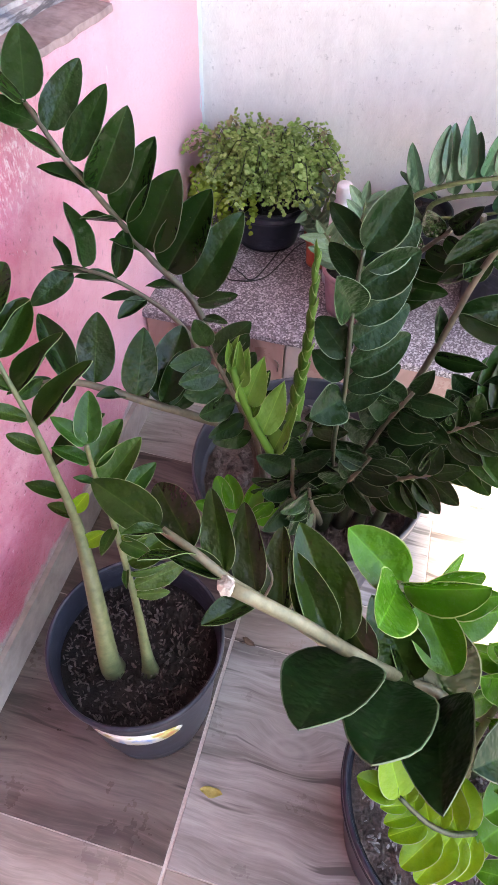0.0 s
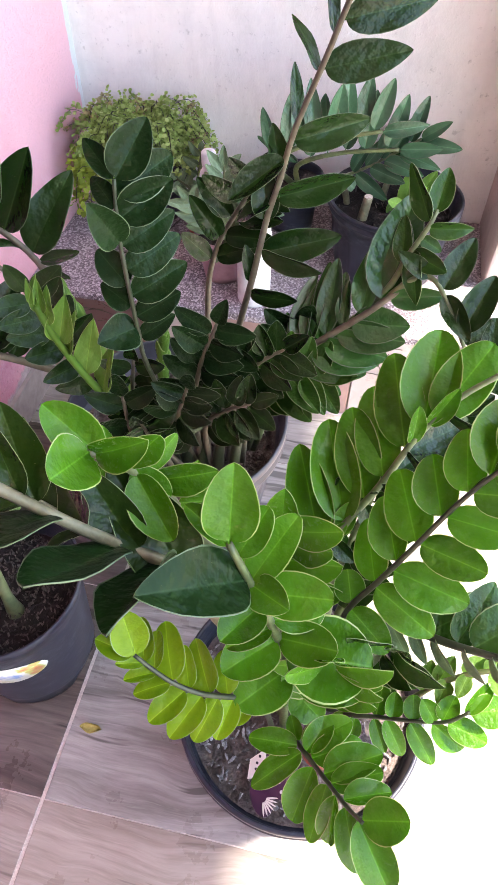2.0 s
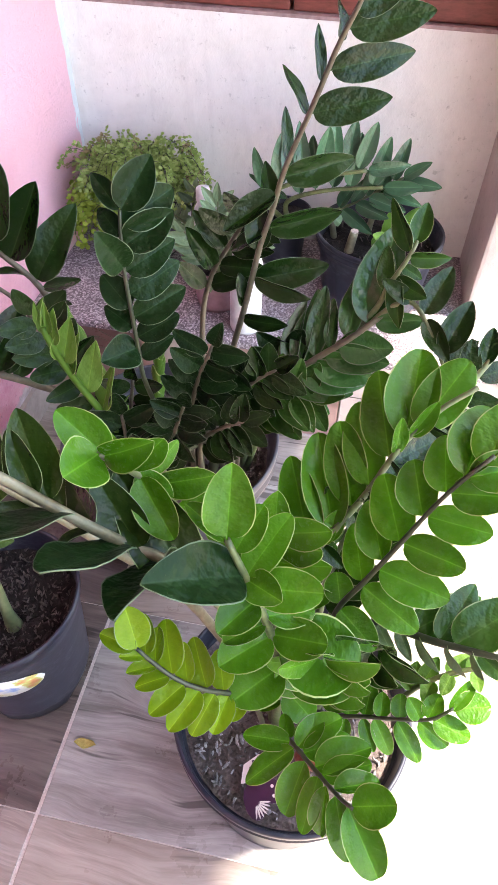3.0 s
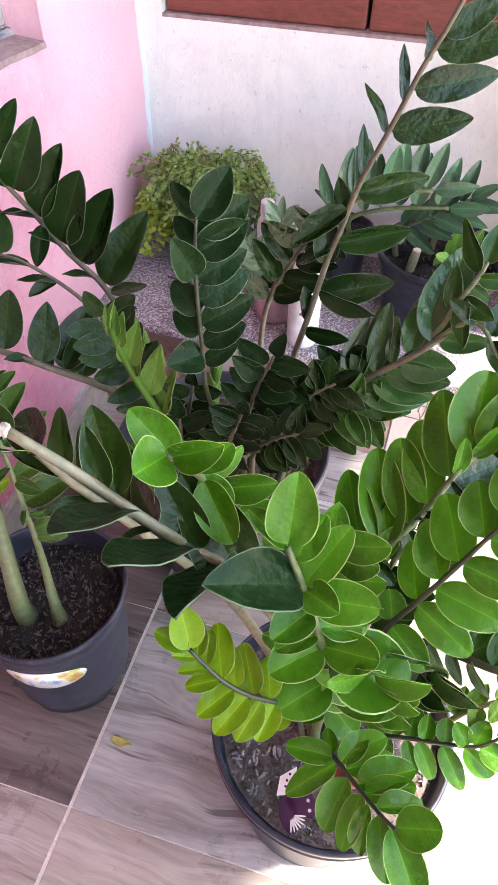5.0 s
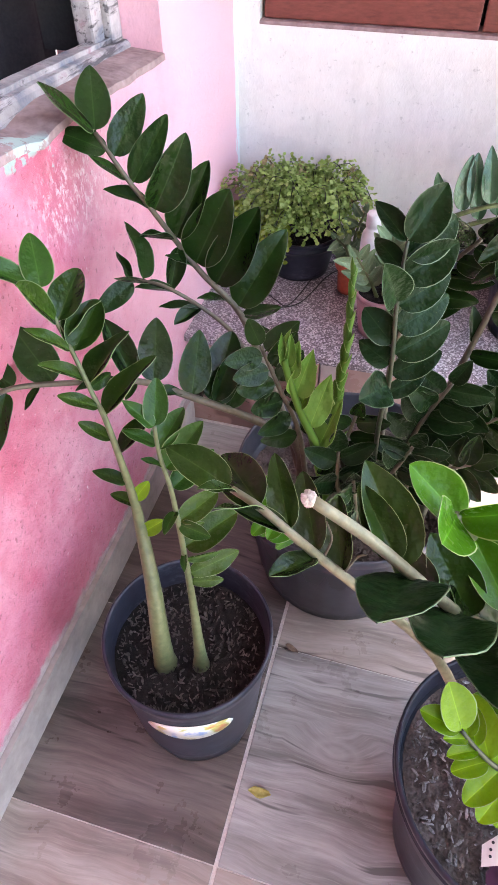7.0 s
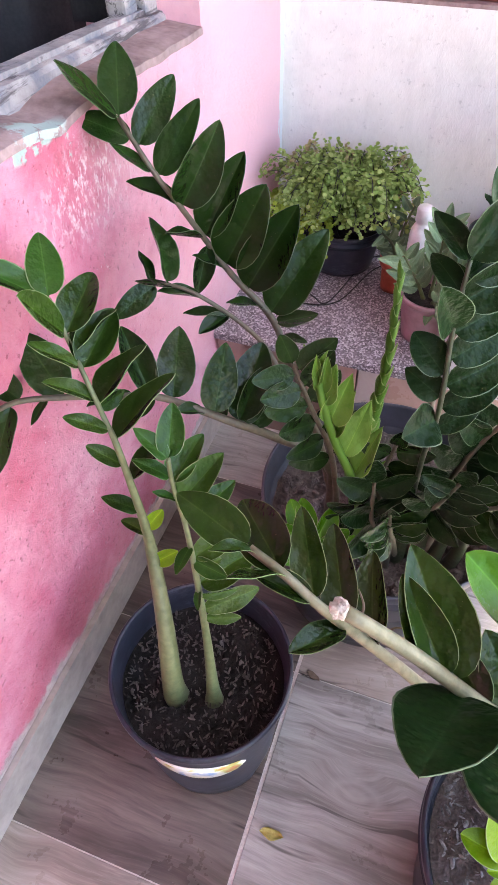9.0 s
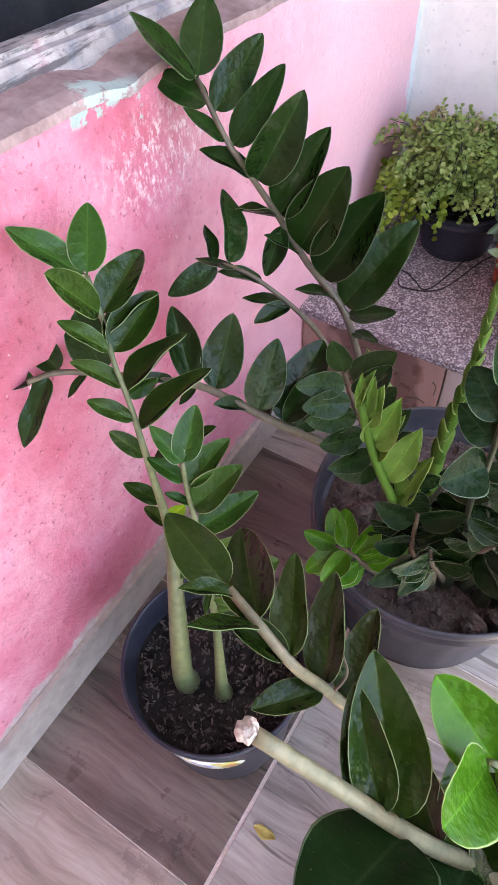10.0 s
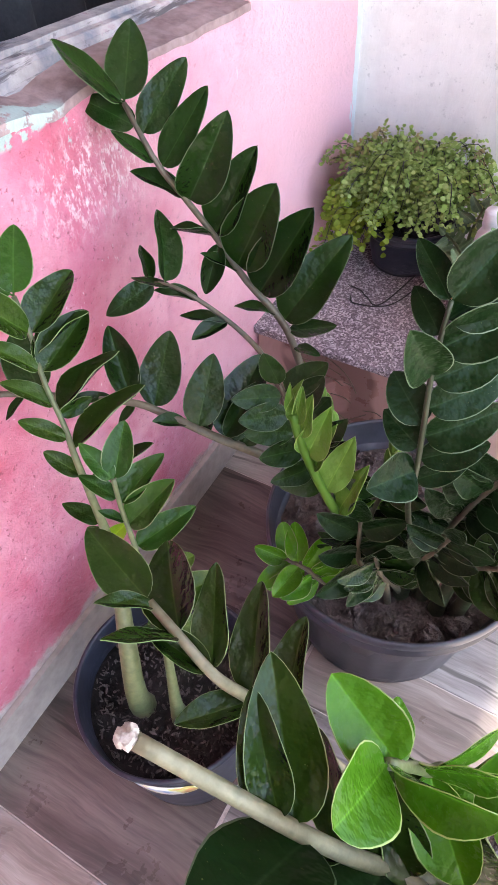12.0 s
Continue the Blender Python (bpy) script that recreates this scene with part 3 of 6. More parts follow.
for x0, y0, x1, y1, m in ((0.2905, 0.6128, 0.556, 0.7185, TILE_WARM), (0.2905, 0.7205, 0.556, 0.9082, TILE_GREY), (0.5575, 0.6128, 0.880, 0.9082, TILE_WARM)):
    link("tile", box(x0, y0, -0.02, x1, y1, 0.0, 0.0008), m, bed)

wall_w = thing("wall_west", "pink painted rough house wall with chalky scuffs", "wall")
tagged(wall_w, kind="structure")
WZ, WY = 0.668, 1.07      # window: sill height and far jamb


def lip(y):
    """Height of the sill's worn front edge, a little downhill to the corner."""
    return 0.690 - 0.062 * max(0.0, y - 0.61) - 0.009 * math.exp(-((y - 0.745) / 0.03) ** 2)


def ridge(prof, y0, y1, ny, wob=0.0, level=lip):
    """A bar along y whose section follows the sill's slope."""
    bm = bmesh.new()
    rows_ = []
    for i in range(ny + 1):
        y = y0 + (y1 - y0) * i / ny
        rows_.append([bm.verts.new((x + wob * 0.8 * noise.noise((y * 31, x * 40, 0)), y, 0.60 if z < -0.05 else level(y) + z + wob * noise.noise((y * 27, 3, x * 30)) - wob * 0.7 * abs(noise.noise((y * 70, 1, z))))) for x, z in prof])
    for a, b in zip(rows_, rows_[1:]):
        for k in range(len(prof)):
            j = (k + 1) % len(prof)
            bm.faces.new((a[k], b[k], b[j], a[j]))
    bm.faces.new(rows_[0])
    bm.faces.new(list(reversed(rows_[-1])))
    bmesh.ops.recalc_face_normals(bm, faces=bm.faces)
    return bm


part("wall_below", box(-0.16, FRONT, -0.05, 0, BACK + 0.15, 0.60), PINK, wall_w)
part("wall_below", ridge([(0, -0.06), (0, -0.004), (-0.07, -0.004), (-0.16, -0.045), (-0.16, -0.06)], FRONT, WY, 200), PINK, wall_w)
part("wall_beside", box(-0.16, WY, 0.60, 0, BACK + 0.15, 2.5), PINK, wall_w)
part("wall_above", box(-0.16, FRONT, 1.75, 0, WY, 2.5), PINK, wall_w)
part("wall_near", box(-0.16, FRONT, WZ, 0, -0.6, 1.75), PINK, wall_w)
wall_n = thing("wall_north", "rough grey cement-plastered porch wall", "wall")
tagged(wall_n, kind="structure")
part("wall_below", box(0, BACK, -0.05, 0.95, BACK + 0.15, 0.619), GREY, wall_n)
part("wall_above", box(0, BACK, 1.9, 0.95, BACK + 0.15, 2.5), GREY, wall_n)
part("wall_beside", box(0, BACK, 0.619, 0.04, BACK + 0.15, 1.9), GREY, wall_n)
# brown plaster made darker: shade on the inner face put into its colour
side = link("wall_east", box(SIDE, 1.2, -0.05, SIDE + 0.16, BACK + 0.15, 2.5, 0.006), plaster("brown_shaded_plaster", (0.40, 0.33, 0.30), (0.56, 0.49, 0.45)))
tagged(side, "brown plastered porch-end pier with shade in its colour", "wall", kind="structure")
# unseen ceiling, added: its east edge sets where sunlight stops on the floor
bm = bmesh.new()
for z in (2.5, 2.62):
    bm.faces.new([bm.verts.new(p) for p in ((-0.16, FRONT, z), (1.60, FRONT, z), (1.60, BACK + 0.15, z), (-0.16, BACK + 0.15, z))])
bm.verts.ensure_lookup_table()
for k in range(4):
    j = (k + 1) % 4
    bm.faces.new((bm.verts[k], bm.verts[j], bm.verts[4 + j], bm.verts[4 + k]))
bmesh.ops.recalc_face_normals(bm, faces=bm.faces)
ceil = link("ceiling", bm, DULL)
tagged(ceil, "unseen plain porch ceiling added to cut off the sun", "ceiling", kind="structure")
# unseen end wall, added behind the camera to shape the fill light
south = link("wall_south", box(-0.16, FRONT - 0.15, -0.05, 1.75, FRONT, 2.5), DULL)
tagged(south, "unseen plain pale end wall added to close the porch", "wall", kind="structure")

skirt = link("baseboard", box(0, FRONT, 0, 0.009, SLAB_Y, 0.072, 0.0015), SKIRT)
tagged(skirt, "beige-grey tile skirting along the pink wall", "baseboard", kind="structure")

step = thing("step", "raised step with a speckled terrazzo top and tiled riser", "step")
tagged(step, kind="structure")
part("step_top", box(0, SLAB_Y, SLAB_Z - 0.014, SIDE + 0.9, BACK, SLAB_Z, 0.003), TERRAZZO, step)
part("step_core", box(0, SLAB_Y + 0.022, -0.05, SIDE + 0.9, BACK, SLAB_Z - 0.015), GROUT, step)
TILE_PALE_AND_SUNLIT = wood_tile("wood_tile_pale_and_sunlit", (0.50, 0.43, 0.40), (0.60, 0.53, 0.50), (0.34, 0.27, 0.24))
# narrow tile really pale; from x = 0.593 sunlight is put into the colour
for x0, x1, m in ((0.004, 0.250, TILE_RED), (0.253, 0.292, TILE_PALE_AND_SUNLIT), (0.295, 0.590, TILE_RED), (0.593, 0.93, TILE_PALE_AND_SUNLIT), (0.933, 1.26, TILE_RED), (1.263, 1.6, TILE_RED)):
    part("riser_tile", box(x0, SLAB_Y + 0.010, 0, x1, SLAB_Y + 0.020, SLAB_Z - 0.016, 0.001), m, step)

# window in the pink wall
win = thing("window_1", "weathered pale wooden window over a crumbling sill", "window")
tagged(win, kind="structure")
part("window_sill", ridge([(0.003, -0.008), (0.0025, 0.0), (-0.012, 0.003), (-0.055, 0.006), (-0.055, -0.012)], -0.6, WY, 220, 0.003), SILL_PLASTER, win, "peeling plaster sill")
rail = lambda y: 0.684 - 0.075 * max(-0.1, y - 0.67)
part("bottom_rail", ridge([(-0.044, -0.002), (-0.046, 0.016), (-0.050, 0.0205), (-0.058, 0.0215), (-0.058, 0.027), (-0.078, 0.027), (-0.078, -0.002)], -0.6, WY, 220, 0.0012, rail), OLDWOOD, win)
# dark strip over the inner jamb: the room's shade put into colour
part("reveal", box(-0.17, WY - 0.012, WZ - 0.01, -0.104, WY + 0.004, 1.75), DARKCLOTH_AND_SHADE, win)
part("jamb", box(-0.100, WY - 0.032, WZ - 0.01, -0.055, WY, 1.75, 0.004), OLDWOOD, win)
part("casement_stile", box(-0.088, WY - 0.068, WZ + 0.012, -0.062, WY - 0.038, 1.74, 0.004), OLDWOOD, win)
curt = bmesh.new()
prev = None
for i in range(121):
    y = -0.7 + 1.9 * i / 120
    x = -0.24 + 0.02 * math.sin(i * 1.1)
    cur = (curt.verts.new((x, y, 0.4)), curt.verts.new((x, y, 1.9)))
    if prev:
        curt.faces.new((prev[0], cur[0], cur[1], prev[1]))
    prev = cur
part("curtain", curt, DARKCLOTH_AND_SHADE, win, "dark pleated curtain", True)
# dark panel added behind the curtain in place of the unlit room
link("wall_inside", box(-0.6, -0.9, 0.2, -0.5, 1.5, 2.2), DARKCLOTH_AND_SHADE)["kind"] = "structure"

# shuttered opening in the grey wall
shut = thing("window_2", "red-brown painted board shutter in the grey wall", "window")
tagged(shut, kind="structure")
part("window_sill", box(0.04, BACK - 0.001, 0.617, 0.95, BACK + 0.06, 0.623, 0.001), SILL_PLASTER, shut)
x = 0.045
for wd in (0.365, 0.36, 0.14):
    part("board", box(x, BACK + 0.012, 0.624, x + wd - 0.006, BACK + 0.05, 1.9, 0.003), REDWOOD, shut)
    x += wd
# added dark box: blocks the sky so gaps between boards stay dark
part("backing", box(0.04, BACK + 0.052, 0.624, 0.95, BACK + 0.10, 1.9), DARKCLOTH_AND_SHADE, shut)

# ---- potted plants ----
def pot(parent, r, h, material, foot=0.78, rim=0.012, ribs=0, lip=2, notch=0, wall=0.004):
    """A tapered plastic plant pot with a rolled rim; stands on z = 0."""
    rb = r * foot
    prof = [(0, 0.008), (rb * 0.92, 0.008), (rb, 0.0)]
    for i in range(1, 9):
        f = i / 8
        prof.append((rb + (r - rim * 0.7 - rb) * f, (h - rim * 1.8) * f))
    k0 = len(prof)
    prof += [(r - 0.002, h - rim * 1.7), (r, h - rim * 1.2)]
    if lip > 1:
        prof += [(r - 0.003, h - rim), (r - 0.003, h - rim * 0.8), (r, h - rim * 0.6)]
    prof += [(r, h - 0.002), (r - 0.0015, h), (r - wall, h), (r - wall - 0.001, h - 0.004), (rb - wall, 0.012), (0, 0.012)]

    def wob(a, k):
        dr = dz = 0.0
        if ribs and 3 <= k < k0:
            dr = 0.0022 * max(0.0, math.cos(ribs * a)) ** 8
        if notch and k in (2, 3):
            dz = 0.016 * max(0.0, math.cos(notch * a)) ** 0.5 if k == 2 else 0.0
        return dr, dz
    return part("pot", lathe(prof, 96, None, wob), material, parent, "", True)


def soil(parent, r, z, material, seed, chips=0, chip_mat=None, size=0.012):
    bm = bmesh.new()
    n, m = 15, 44
    rng = random.Random(seed)
    rings = [[bm.verts.new((0, 0, z))]]
    for i in range(1, n + 1):
        rr = r * i / n
        ring = []
        for k in range(m):
            a = 2 * math.pi * k / m
            q = Vector((rr * math.cos(a), rr * math.sin(a), seed))
            dz = 0.010 * noise.noise(q * 22) + 0.006 * noise.noise(q * 60) + 0.003 * noise.noise(q * 150)
            ring.append(bm.verts.new((q.x, q.y, z + dz * (1.0 if i < n else 0.3))))
        rings.append(ring)
    for k in range(m):
        bm.faces.new((rings[0][0], rings[1][k], rings[1][(k + 1) % m]))
    for a, b in zip(rings[1:], rings[2:]):
        for k in range(m):
            j = (k + 1) % m
            bm.faces.new((a[k], b[k], b[j], a[j]))
    ob = part("soil", bm, material, parent)
    if chips:
        bm = bmesh.new()
        for _ in range(chips):
            rr, a = r * 0.95 * math.sqrt(rng.random()), rng.random() * 6.283
            s = size * rng.uniform(0.35, 1.1)
            mt = Matrix.Translation((rr * math.cos(a), rr * math.sin(a), z + 0.006)) @ Euler((rng.uniform(0, 6), rng.uniform(0, 6), rng.uniform(0, 6))).to_matrix().to_4x4() @ Matrix.Diagonal((s, s * rng.uniform(0.14, 0.45), s * rng.uniform(0.10, 0.3), 1))
            bmesh.ops.create_icosphere(bm, subdivisions=1, radius=0.5, matrix=mt)
        tagged(part("bark_mulch", bm, chip_mat, parent), kind="stuff")
    return ob


def rel(c, pts):
    """World points to a plant's own origin."""
    return [Vector(p) - Vector(c) for p in pts]


# the slim plant by the pink wall
LC = (0.202, 0.502, 0.0)
slim = thing("zz_plant", "slim zz plant with two swollen stalks in a black plastic pot", "potted plant", LC, "zz plants")
pot(slim, 0.103, 0.21, POT, 0.80, 0.008, 0, 1, 3)
soil(slim, 0.094, 0.165, SOIL, 3, 800, CHIP_DARK, 0.011)
# the full plant at the front
FC = (0.586, 0.434, 0.0)
front = thing("zz_plant", "dense bright green zz plant in a round black plastic pot", "potted plant", FC, "zz plants")
pot(front, 0.130, 0.235, POT, 0.75, 0.016, 0, 2)
soil(front, 0.118, 0.205, SOIL_DRY, 5, 620, CHIP_GREY, 0.014)
# the big plant in the middle
MC = (0.344, 0.803, 0.0)
mid = thing("zz_plant", "large dark zz plant with lime shoots, grey-black pot", "potted plant", MC, "zz plants")
pot(mid, 0.165, 0.22, POT_GREY, 0.76, 0.022, 24, 2)
soil(mid, 0.15, 0.17, SOIL_DRY, 8, 200, SOIL_DRY, 0.022)
clod_rng = random.Random(41)
bm = bmesh.new()
for k in range(150):
    a, rr = clod_rng.uniform(0, 6.283), 0.142 * math.sqrt(clod_rng.random())
    size_ = clod_rng.uniform(0.003, 0.007) if k % 12 else clod_rng.uniform(0.009, 0.014)
    c = bmesh.ops.create_icosphere(bm, subdivisions=2, radius=size_, matrix=Matrix.Translation((rr * math.cos(a), rr * math.sin(a), 0.174 + 0.3 * size_)))
    for v in c["verts"]:
        v.co += Vector((noise.noise(v.co * 160), noise.noise(v.co * 170 + Vector((9, 0, 0))), noise.noise(v.co * 180 + Vector((0, 9, 0))))) * size_ * 0.6
tagged(part("soil_crumble", bm, SOIL_DRY, mid, "crumbly grey-brown earth"), kind="stuff")


def grow(plant, *args, **more):
    c = plant.location
    args = ([Vector(p) - c for p in args[0]], *args[1:])
    return frond(plant, *args, **more)


# slim plant: two stalks
leafy(slim, [(0.18, 0.475, 0.16), (0.181, 0.472, 0.21), (0.171, 0.497, 0.305), (0.152, 0.528, 0.362), (0.146, 0.536, 0.4), (0.138, 0.541, 0.448), (0.126, 0.549, 0.5), (0.112, 0.56, 0.515), (0.097, 0.568, 0.553), (0.074, 0.588, 0.569), (0.058, 0.598, 0.6)],
     0.0155, 0.0021, "olive", STEM_SLIM, (0.45, -0.65, 0.6), [
         (1, -0.023, 0.04, 0.038, 0.53, 10, 'mid'), (1, -0.053, -0.02, 0.034, 0.42, 45, 'mid'), (0.911, -0.002, 0.06, 0.029, 0.45, -8),
         (0.917, -0.007, -0.035, 0.059, 0.42, 48, 'fresh'), (0.815, -0.003, 0.065, 0.013, 0.52, -11), (0.821, -0.032, -0.014, 0.03, 0.42, 55, 'fresh'),
         (0.744, -0.031, -0.012, 0.03, 0.42, 52, 'fresh'), (0.732, 0.011, 0.064, 0.027, 0.45, -55), (0.649, -0.028, -0.016, 0.026, 0.42, 44, 'fresh'),
         (0.607, 0.024, 0.065, 0.036, 0.45, -62), (0.554, -0.030, -0.006, 0.021, 0.45, 36, 'fresh'), (0.452, -0.031, -0.009, 0.02, 0.45, 44),
         (0.381, -0.026, 0.002, 0.012, 0.5, 38, 'fresh'), (0.40, 0.014, 0.012, 0.020, 0.6, 0, 'lime'), (0.292, 0.022, 0.012, 0.015, 0.6, -4, 'lime'), (0.833, -0.02, 0.035, 0.007, 0.5, 30),
         (0.726, 0.007, 0.032, -0.006, 0.45, 23), (0.52, 0.026, 0.055, 0.030, 0.42, -64), (0.86, 0.010, 0.050, 0.020, 0.42, -50)], swell=-3.1)
leafy(slim, [(0.222, 0.485, 0.16), (0.222, 0.486, 0.21), (0.212, 0.505, 0.305), (0.2, 0.519, 0.44), (0.188, 0.528, 0.488), (0.185, 0.532, 0.522)],
     0.0115, 0.002, "mid", STEM_SLIM, (0.4, -0.65, 0.6), [
         (0.994, -0.009, 0.035, 0.027, 0.5, 2), (0.994, -0.026, 0.003, 0.026, 0.45, 33), (0.869, -0.027, -0.005, 0.021, 0.42, 41),
         (0.827, 0.006, 0.049, 0.019, 0.5, -31), (0.72, 0.03, 0.034, 0.04, 0.45, -22), (0.631, 0.027, 0.051, 0.011, 0.45, -21),
         (0.744, -0.017, -0.009, 0.014, 0.4, 59), (0.571, -0.002, -0.029, 0.006, 0.5, 60), (0.542, 0.035, -0.003, -0.004, 0.5, 7),
         (0.482, 0.006, -0.019, -0.003, 0.4, 35),
         (0.546, 0.032, 0.032, 0.021, 0.50, -15, 'fresh'), (0.493, 0.045, 0.041, 0.025, 0.50, -20, 'fresh'), (0.521, 0.021, 0.015, 0.008, 0.40, 0, 'fresh'),
         (0.471, 0.035, 0.012, 0.002, 0.30, 20, 'fresh'), (0.436, 0.049, 0.031, 0.015, 0.42, 10, 'fresh'), (0.418, 0.036, 0.010, 0.0, 0.40, 10, 'fresh')], swell=-3.1)

# big plant: the leaning fronds
leafy(mid, [(0.29, 0.78, 0.16), (0.245, 0.8, 0.3), (0.2, 0.815, 0.4), (0.174, 0.82, 0.452), (0.134, 0.815, 0.497), (0.105, 0.815, 0.534), (0.083, 0.797, 0.585), (0.066, 0.785, 0.621), (0.03, 0.797, 0.662)],
     0.0065, 0.0024, "dark", STEM_DARK, (0.3, -0.7, 0.6), [
         (1, -0.025, 0.057, 0.044, 0.52, 13), (0.935, 0.023, 0.044, 0.055, 0.46, 5), (0.857, 0.033, 0.037, 0.063, 0.42, -12),
         (0.738, 0.044, 0.008, 0.081, 0.46, 27), (0.643, 0.04, 0.022, 0.089, 0.42, -7), (0.542, 0.046, 0.004, 0.099, 0.54, -5),
         (0.458, 0.051, 0.024, 0.1, 0.48, -4), (0.375, 0.047, 0.045, 0.092, 0.45, -12), (1, -0.036, -0.035, 0.055, 0.45, 52),
         (0.952, -0.051, -0.012, 0.026, 0.5, 13), (0.875, -0.033, -0.015, 0.029, 0.45, 50), (0.75, -0.041, -0.017, 0.031, 0.45, 46),
         (0.643, -0.03, -0.031, 0.017, 0.45, 72), (0.53, -0.031, -0.021, 0.024, 0.45, 58), (0.625, -0.008, -0.022, -0.051, 0.45, -16),
         (0.399, -0.033, -0.024, 0.023, 0.45, 66), (0.351, 0.045, 0.028, 0.001, 0.5, -42), (0.304, 0.032, -0.004, 0.009, 0.5, -54)])
leafy(mid, [(0.235, 0.73, 0.4), (0.2, 0.745, 0.46), (0.165, 0.75, 0.49), (0.115, 0.74, 0.525), (0.075, 0.735, 0.53)],
     0.004, 0.0018, "dark", STEM_DARK, (0.3, -0.7, 0.6), [
         (0.964, -0.03, -0.045, -0.019, 0.45, -7), (0.845, -0.037, -0.013, 0.007, 0.4, 60), (0.893, -0.033, 0.059, 0.043, 0.4, 54),
         (0.69, -0.042, -0.015, 0.008, 0.4, 51), (0.56, -0.044, -0.019, 0.005, 0.4, 57), (0.565, -0.019, -0.036, -0.005, 0.5, 30),
         (1, -0.018, 0.022, 0.023, 0.5, 59)])
leafy(mid, [(0.28, 0.76, 0.16), (0.275, 0.75, 0.3), (0.226, 0.69, 0.396), (0.189, 0.661, 0.436), (0.143, 0.646, 0.461), (0.113, 0.635, 0.473), (0.054, 0.602, 0.484), (0.014, 0.573, 0.493), (0.007, 0.543, 0.504)],
     0.007, 0.0025, "dark", STEM_DARK, (0.3, -0.7, 0.6), [
         (0.542, -0.008, 0.049, 0.054, 0.55, 7), (0.423, 0.001, 0.038, 0.064, 0.5, 13), (0.363, 0.001, 0.075, 0.052, 0.48, -7),
         (0.619, -0.045, 0.038, 0.046, 0.42, 23), (0.875, -0.055, 0.008, 0.029, 0.5, 36), (0.964, -0.032, -0.026, -0.005, 0.55, 33),
         (0.911, -0, -0.059, -0.041, 0.4, 12), (0.774, -0.053, 0.028, 0.042, 0.6, 10), (0.81, -0.01, -0.025, -0.013, 0.35, 30),
         (0.613, -0.006, -0.02, -0.011, 0.45, 27), (0.655, -0.03, -0.033, 0.015, 0.35, 59), (0.446, -0.02, -0.024, 0.017, 0.5, 53),
         (0.351, 0.004, 0.053, 0.035, 0.5, 17), (0.315, 0.006, 0.041, 0.027, 0.6, 16), (0.393, -0.033, 0.03, 0.009, 0.5, -20)])
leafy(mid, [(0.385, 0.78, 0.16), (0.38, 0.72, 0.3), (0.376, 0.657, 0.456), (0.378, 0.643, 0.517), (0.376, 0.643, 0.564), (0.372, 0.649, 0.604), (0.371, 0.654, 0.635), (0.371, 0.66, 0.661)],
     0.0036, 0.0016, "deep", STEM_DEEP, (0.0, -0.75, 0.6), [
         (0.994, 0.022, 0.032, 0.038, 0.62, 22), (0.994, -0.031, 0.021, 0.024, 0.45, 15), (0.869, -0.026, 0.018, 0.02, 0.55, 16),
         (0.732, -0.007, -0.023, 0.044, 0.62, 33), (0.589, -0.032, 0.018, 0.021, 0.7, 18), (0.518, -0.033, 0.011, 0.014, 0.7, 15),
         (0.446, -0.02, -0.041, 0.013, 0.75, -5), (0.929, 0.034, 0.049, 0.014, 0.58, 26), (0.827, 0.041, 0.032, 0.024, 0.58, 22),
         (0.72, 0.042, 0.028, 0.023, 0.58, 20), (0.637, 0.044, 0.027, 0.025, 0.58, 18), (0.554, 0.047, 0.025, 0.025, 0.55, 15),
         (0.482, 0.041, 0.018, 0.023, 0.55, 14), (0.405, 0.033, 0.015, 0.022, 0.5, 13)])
leafy(mid, [(0.4, 0.84, 0.16), (0.42, 0.81, 0.3), (0.442, 0.779, 0.406), (0.46, 0.786, 0.489), (0.473, 0.793, 0.56), (0.484, 0.794, 0.6), (0.497, 0.783, 0.655), (0.522, 0.761, 0.726), (0.538, 0.75, 0.774), (0.552, 0.737, 0.808), (0.563, 0.73, 0.84)],
     0.0056, 0.0018, "dark", STEM_DARK, (0.0, -0.75, 0.6), [
         (0.839, 0.066, 0.013, 0.014, 0.42, 23), (0.756, 0.071, 0.014, 0.015, 0.4, 26), (0.685, 0.07, 0.014, 0.015, 0.42, 18),
         (0.583, 0.07, 0.018, 0.018, 0.38, 24), (0.452, 0.078, 0.021, 0.02, 0.36, 25), (0.339, 0.085, 0.022, 0.019, 0.42, 11),
         (0.345, 0.071, -0.012, -0.008, 0.35, 42), (0.81, -0.002, 0.028, 0.025, 0.4, 58), (0.732, -0.011, 0.025, 0.037, 0.28, 40),
         (0.679, -0.023, 0.024, 0.038, 0.28, 42), (0.613, -0.009, 0.028, 0.04, 0.28, 35), (0.393, -0.006, 0.01, 0.056, 0.5, 10), (0.51, -0.012, 0.014, 0.045, 0.42, 15),
         (0.292, -0.01, 0.012, 0.039, 0.48, 39), (0.554, -0.051, -0.022, -0.039, 0.42, 7), (0.44, -0.04, -0.002, -0.022, 0.45, 29),
         (0.875, 0.04, 0.018, 0.023, 0.45, 22), (0.274, 0.054, -0.017, 0.004, 0.45, 39)])
grow(mid, [(0.385, 0.85, 0.16), (0.374, 0.90, 0.35), (0.386, 0.91, 0.43), (0.416, 0.915, 0.491), (0.447, 0.891, 0.55)],
     0.006, 0.0025, 5, 0.07, (0.0, -0.8, 0.5), "dark", 0.4, 55, (10, 40), 0.9, 0.8, STEM_DARK, 22)
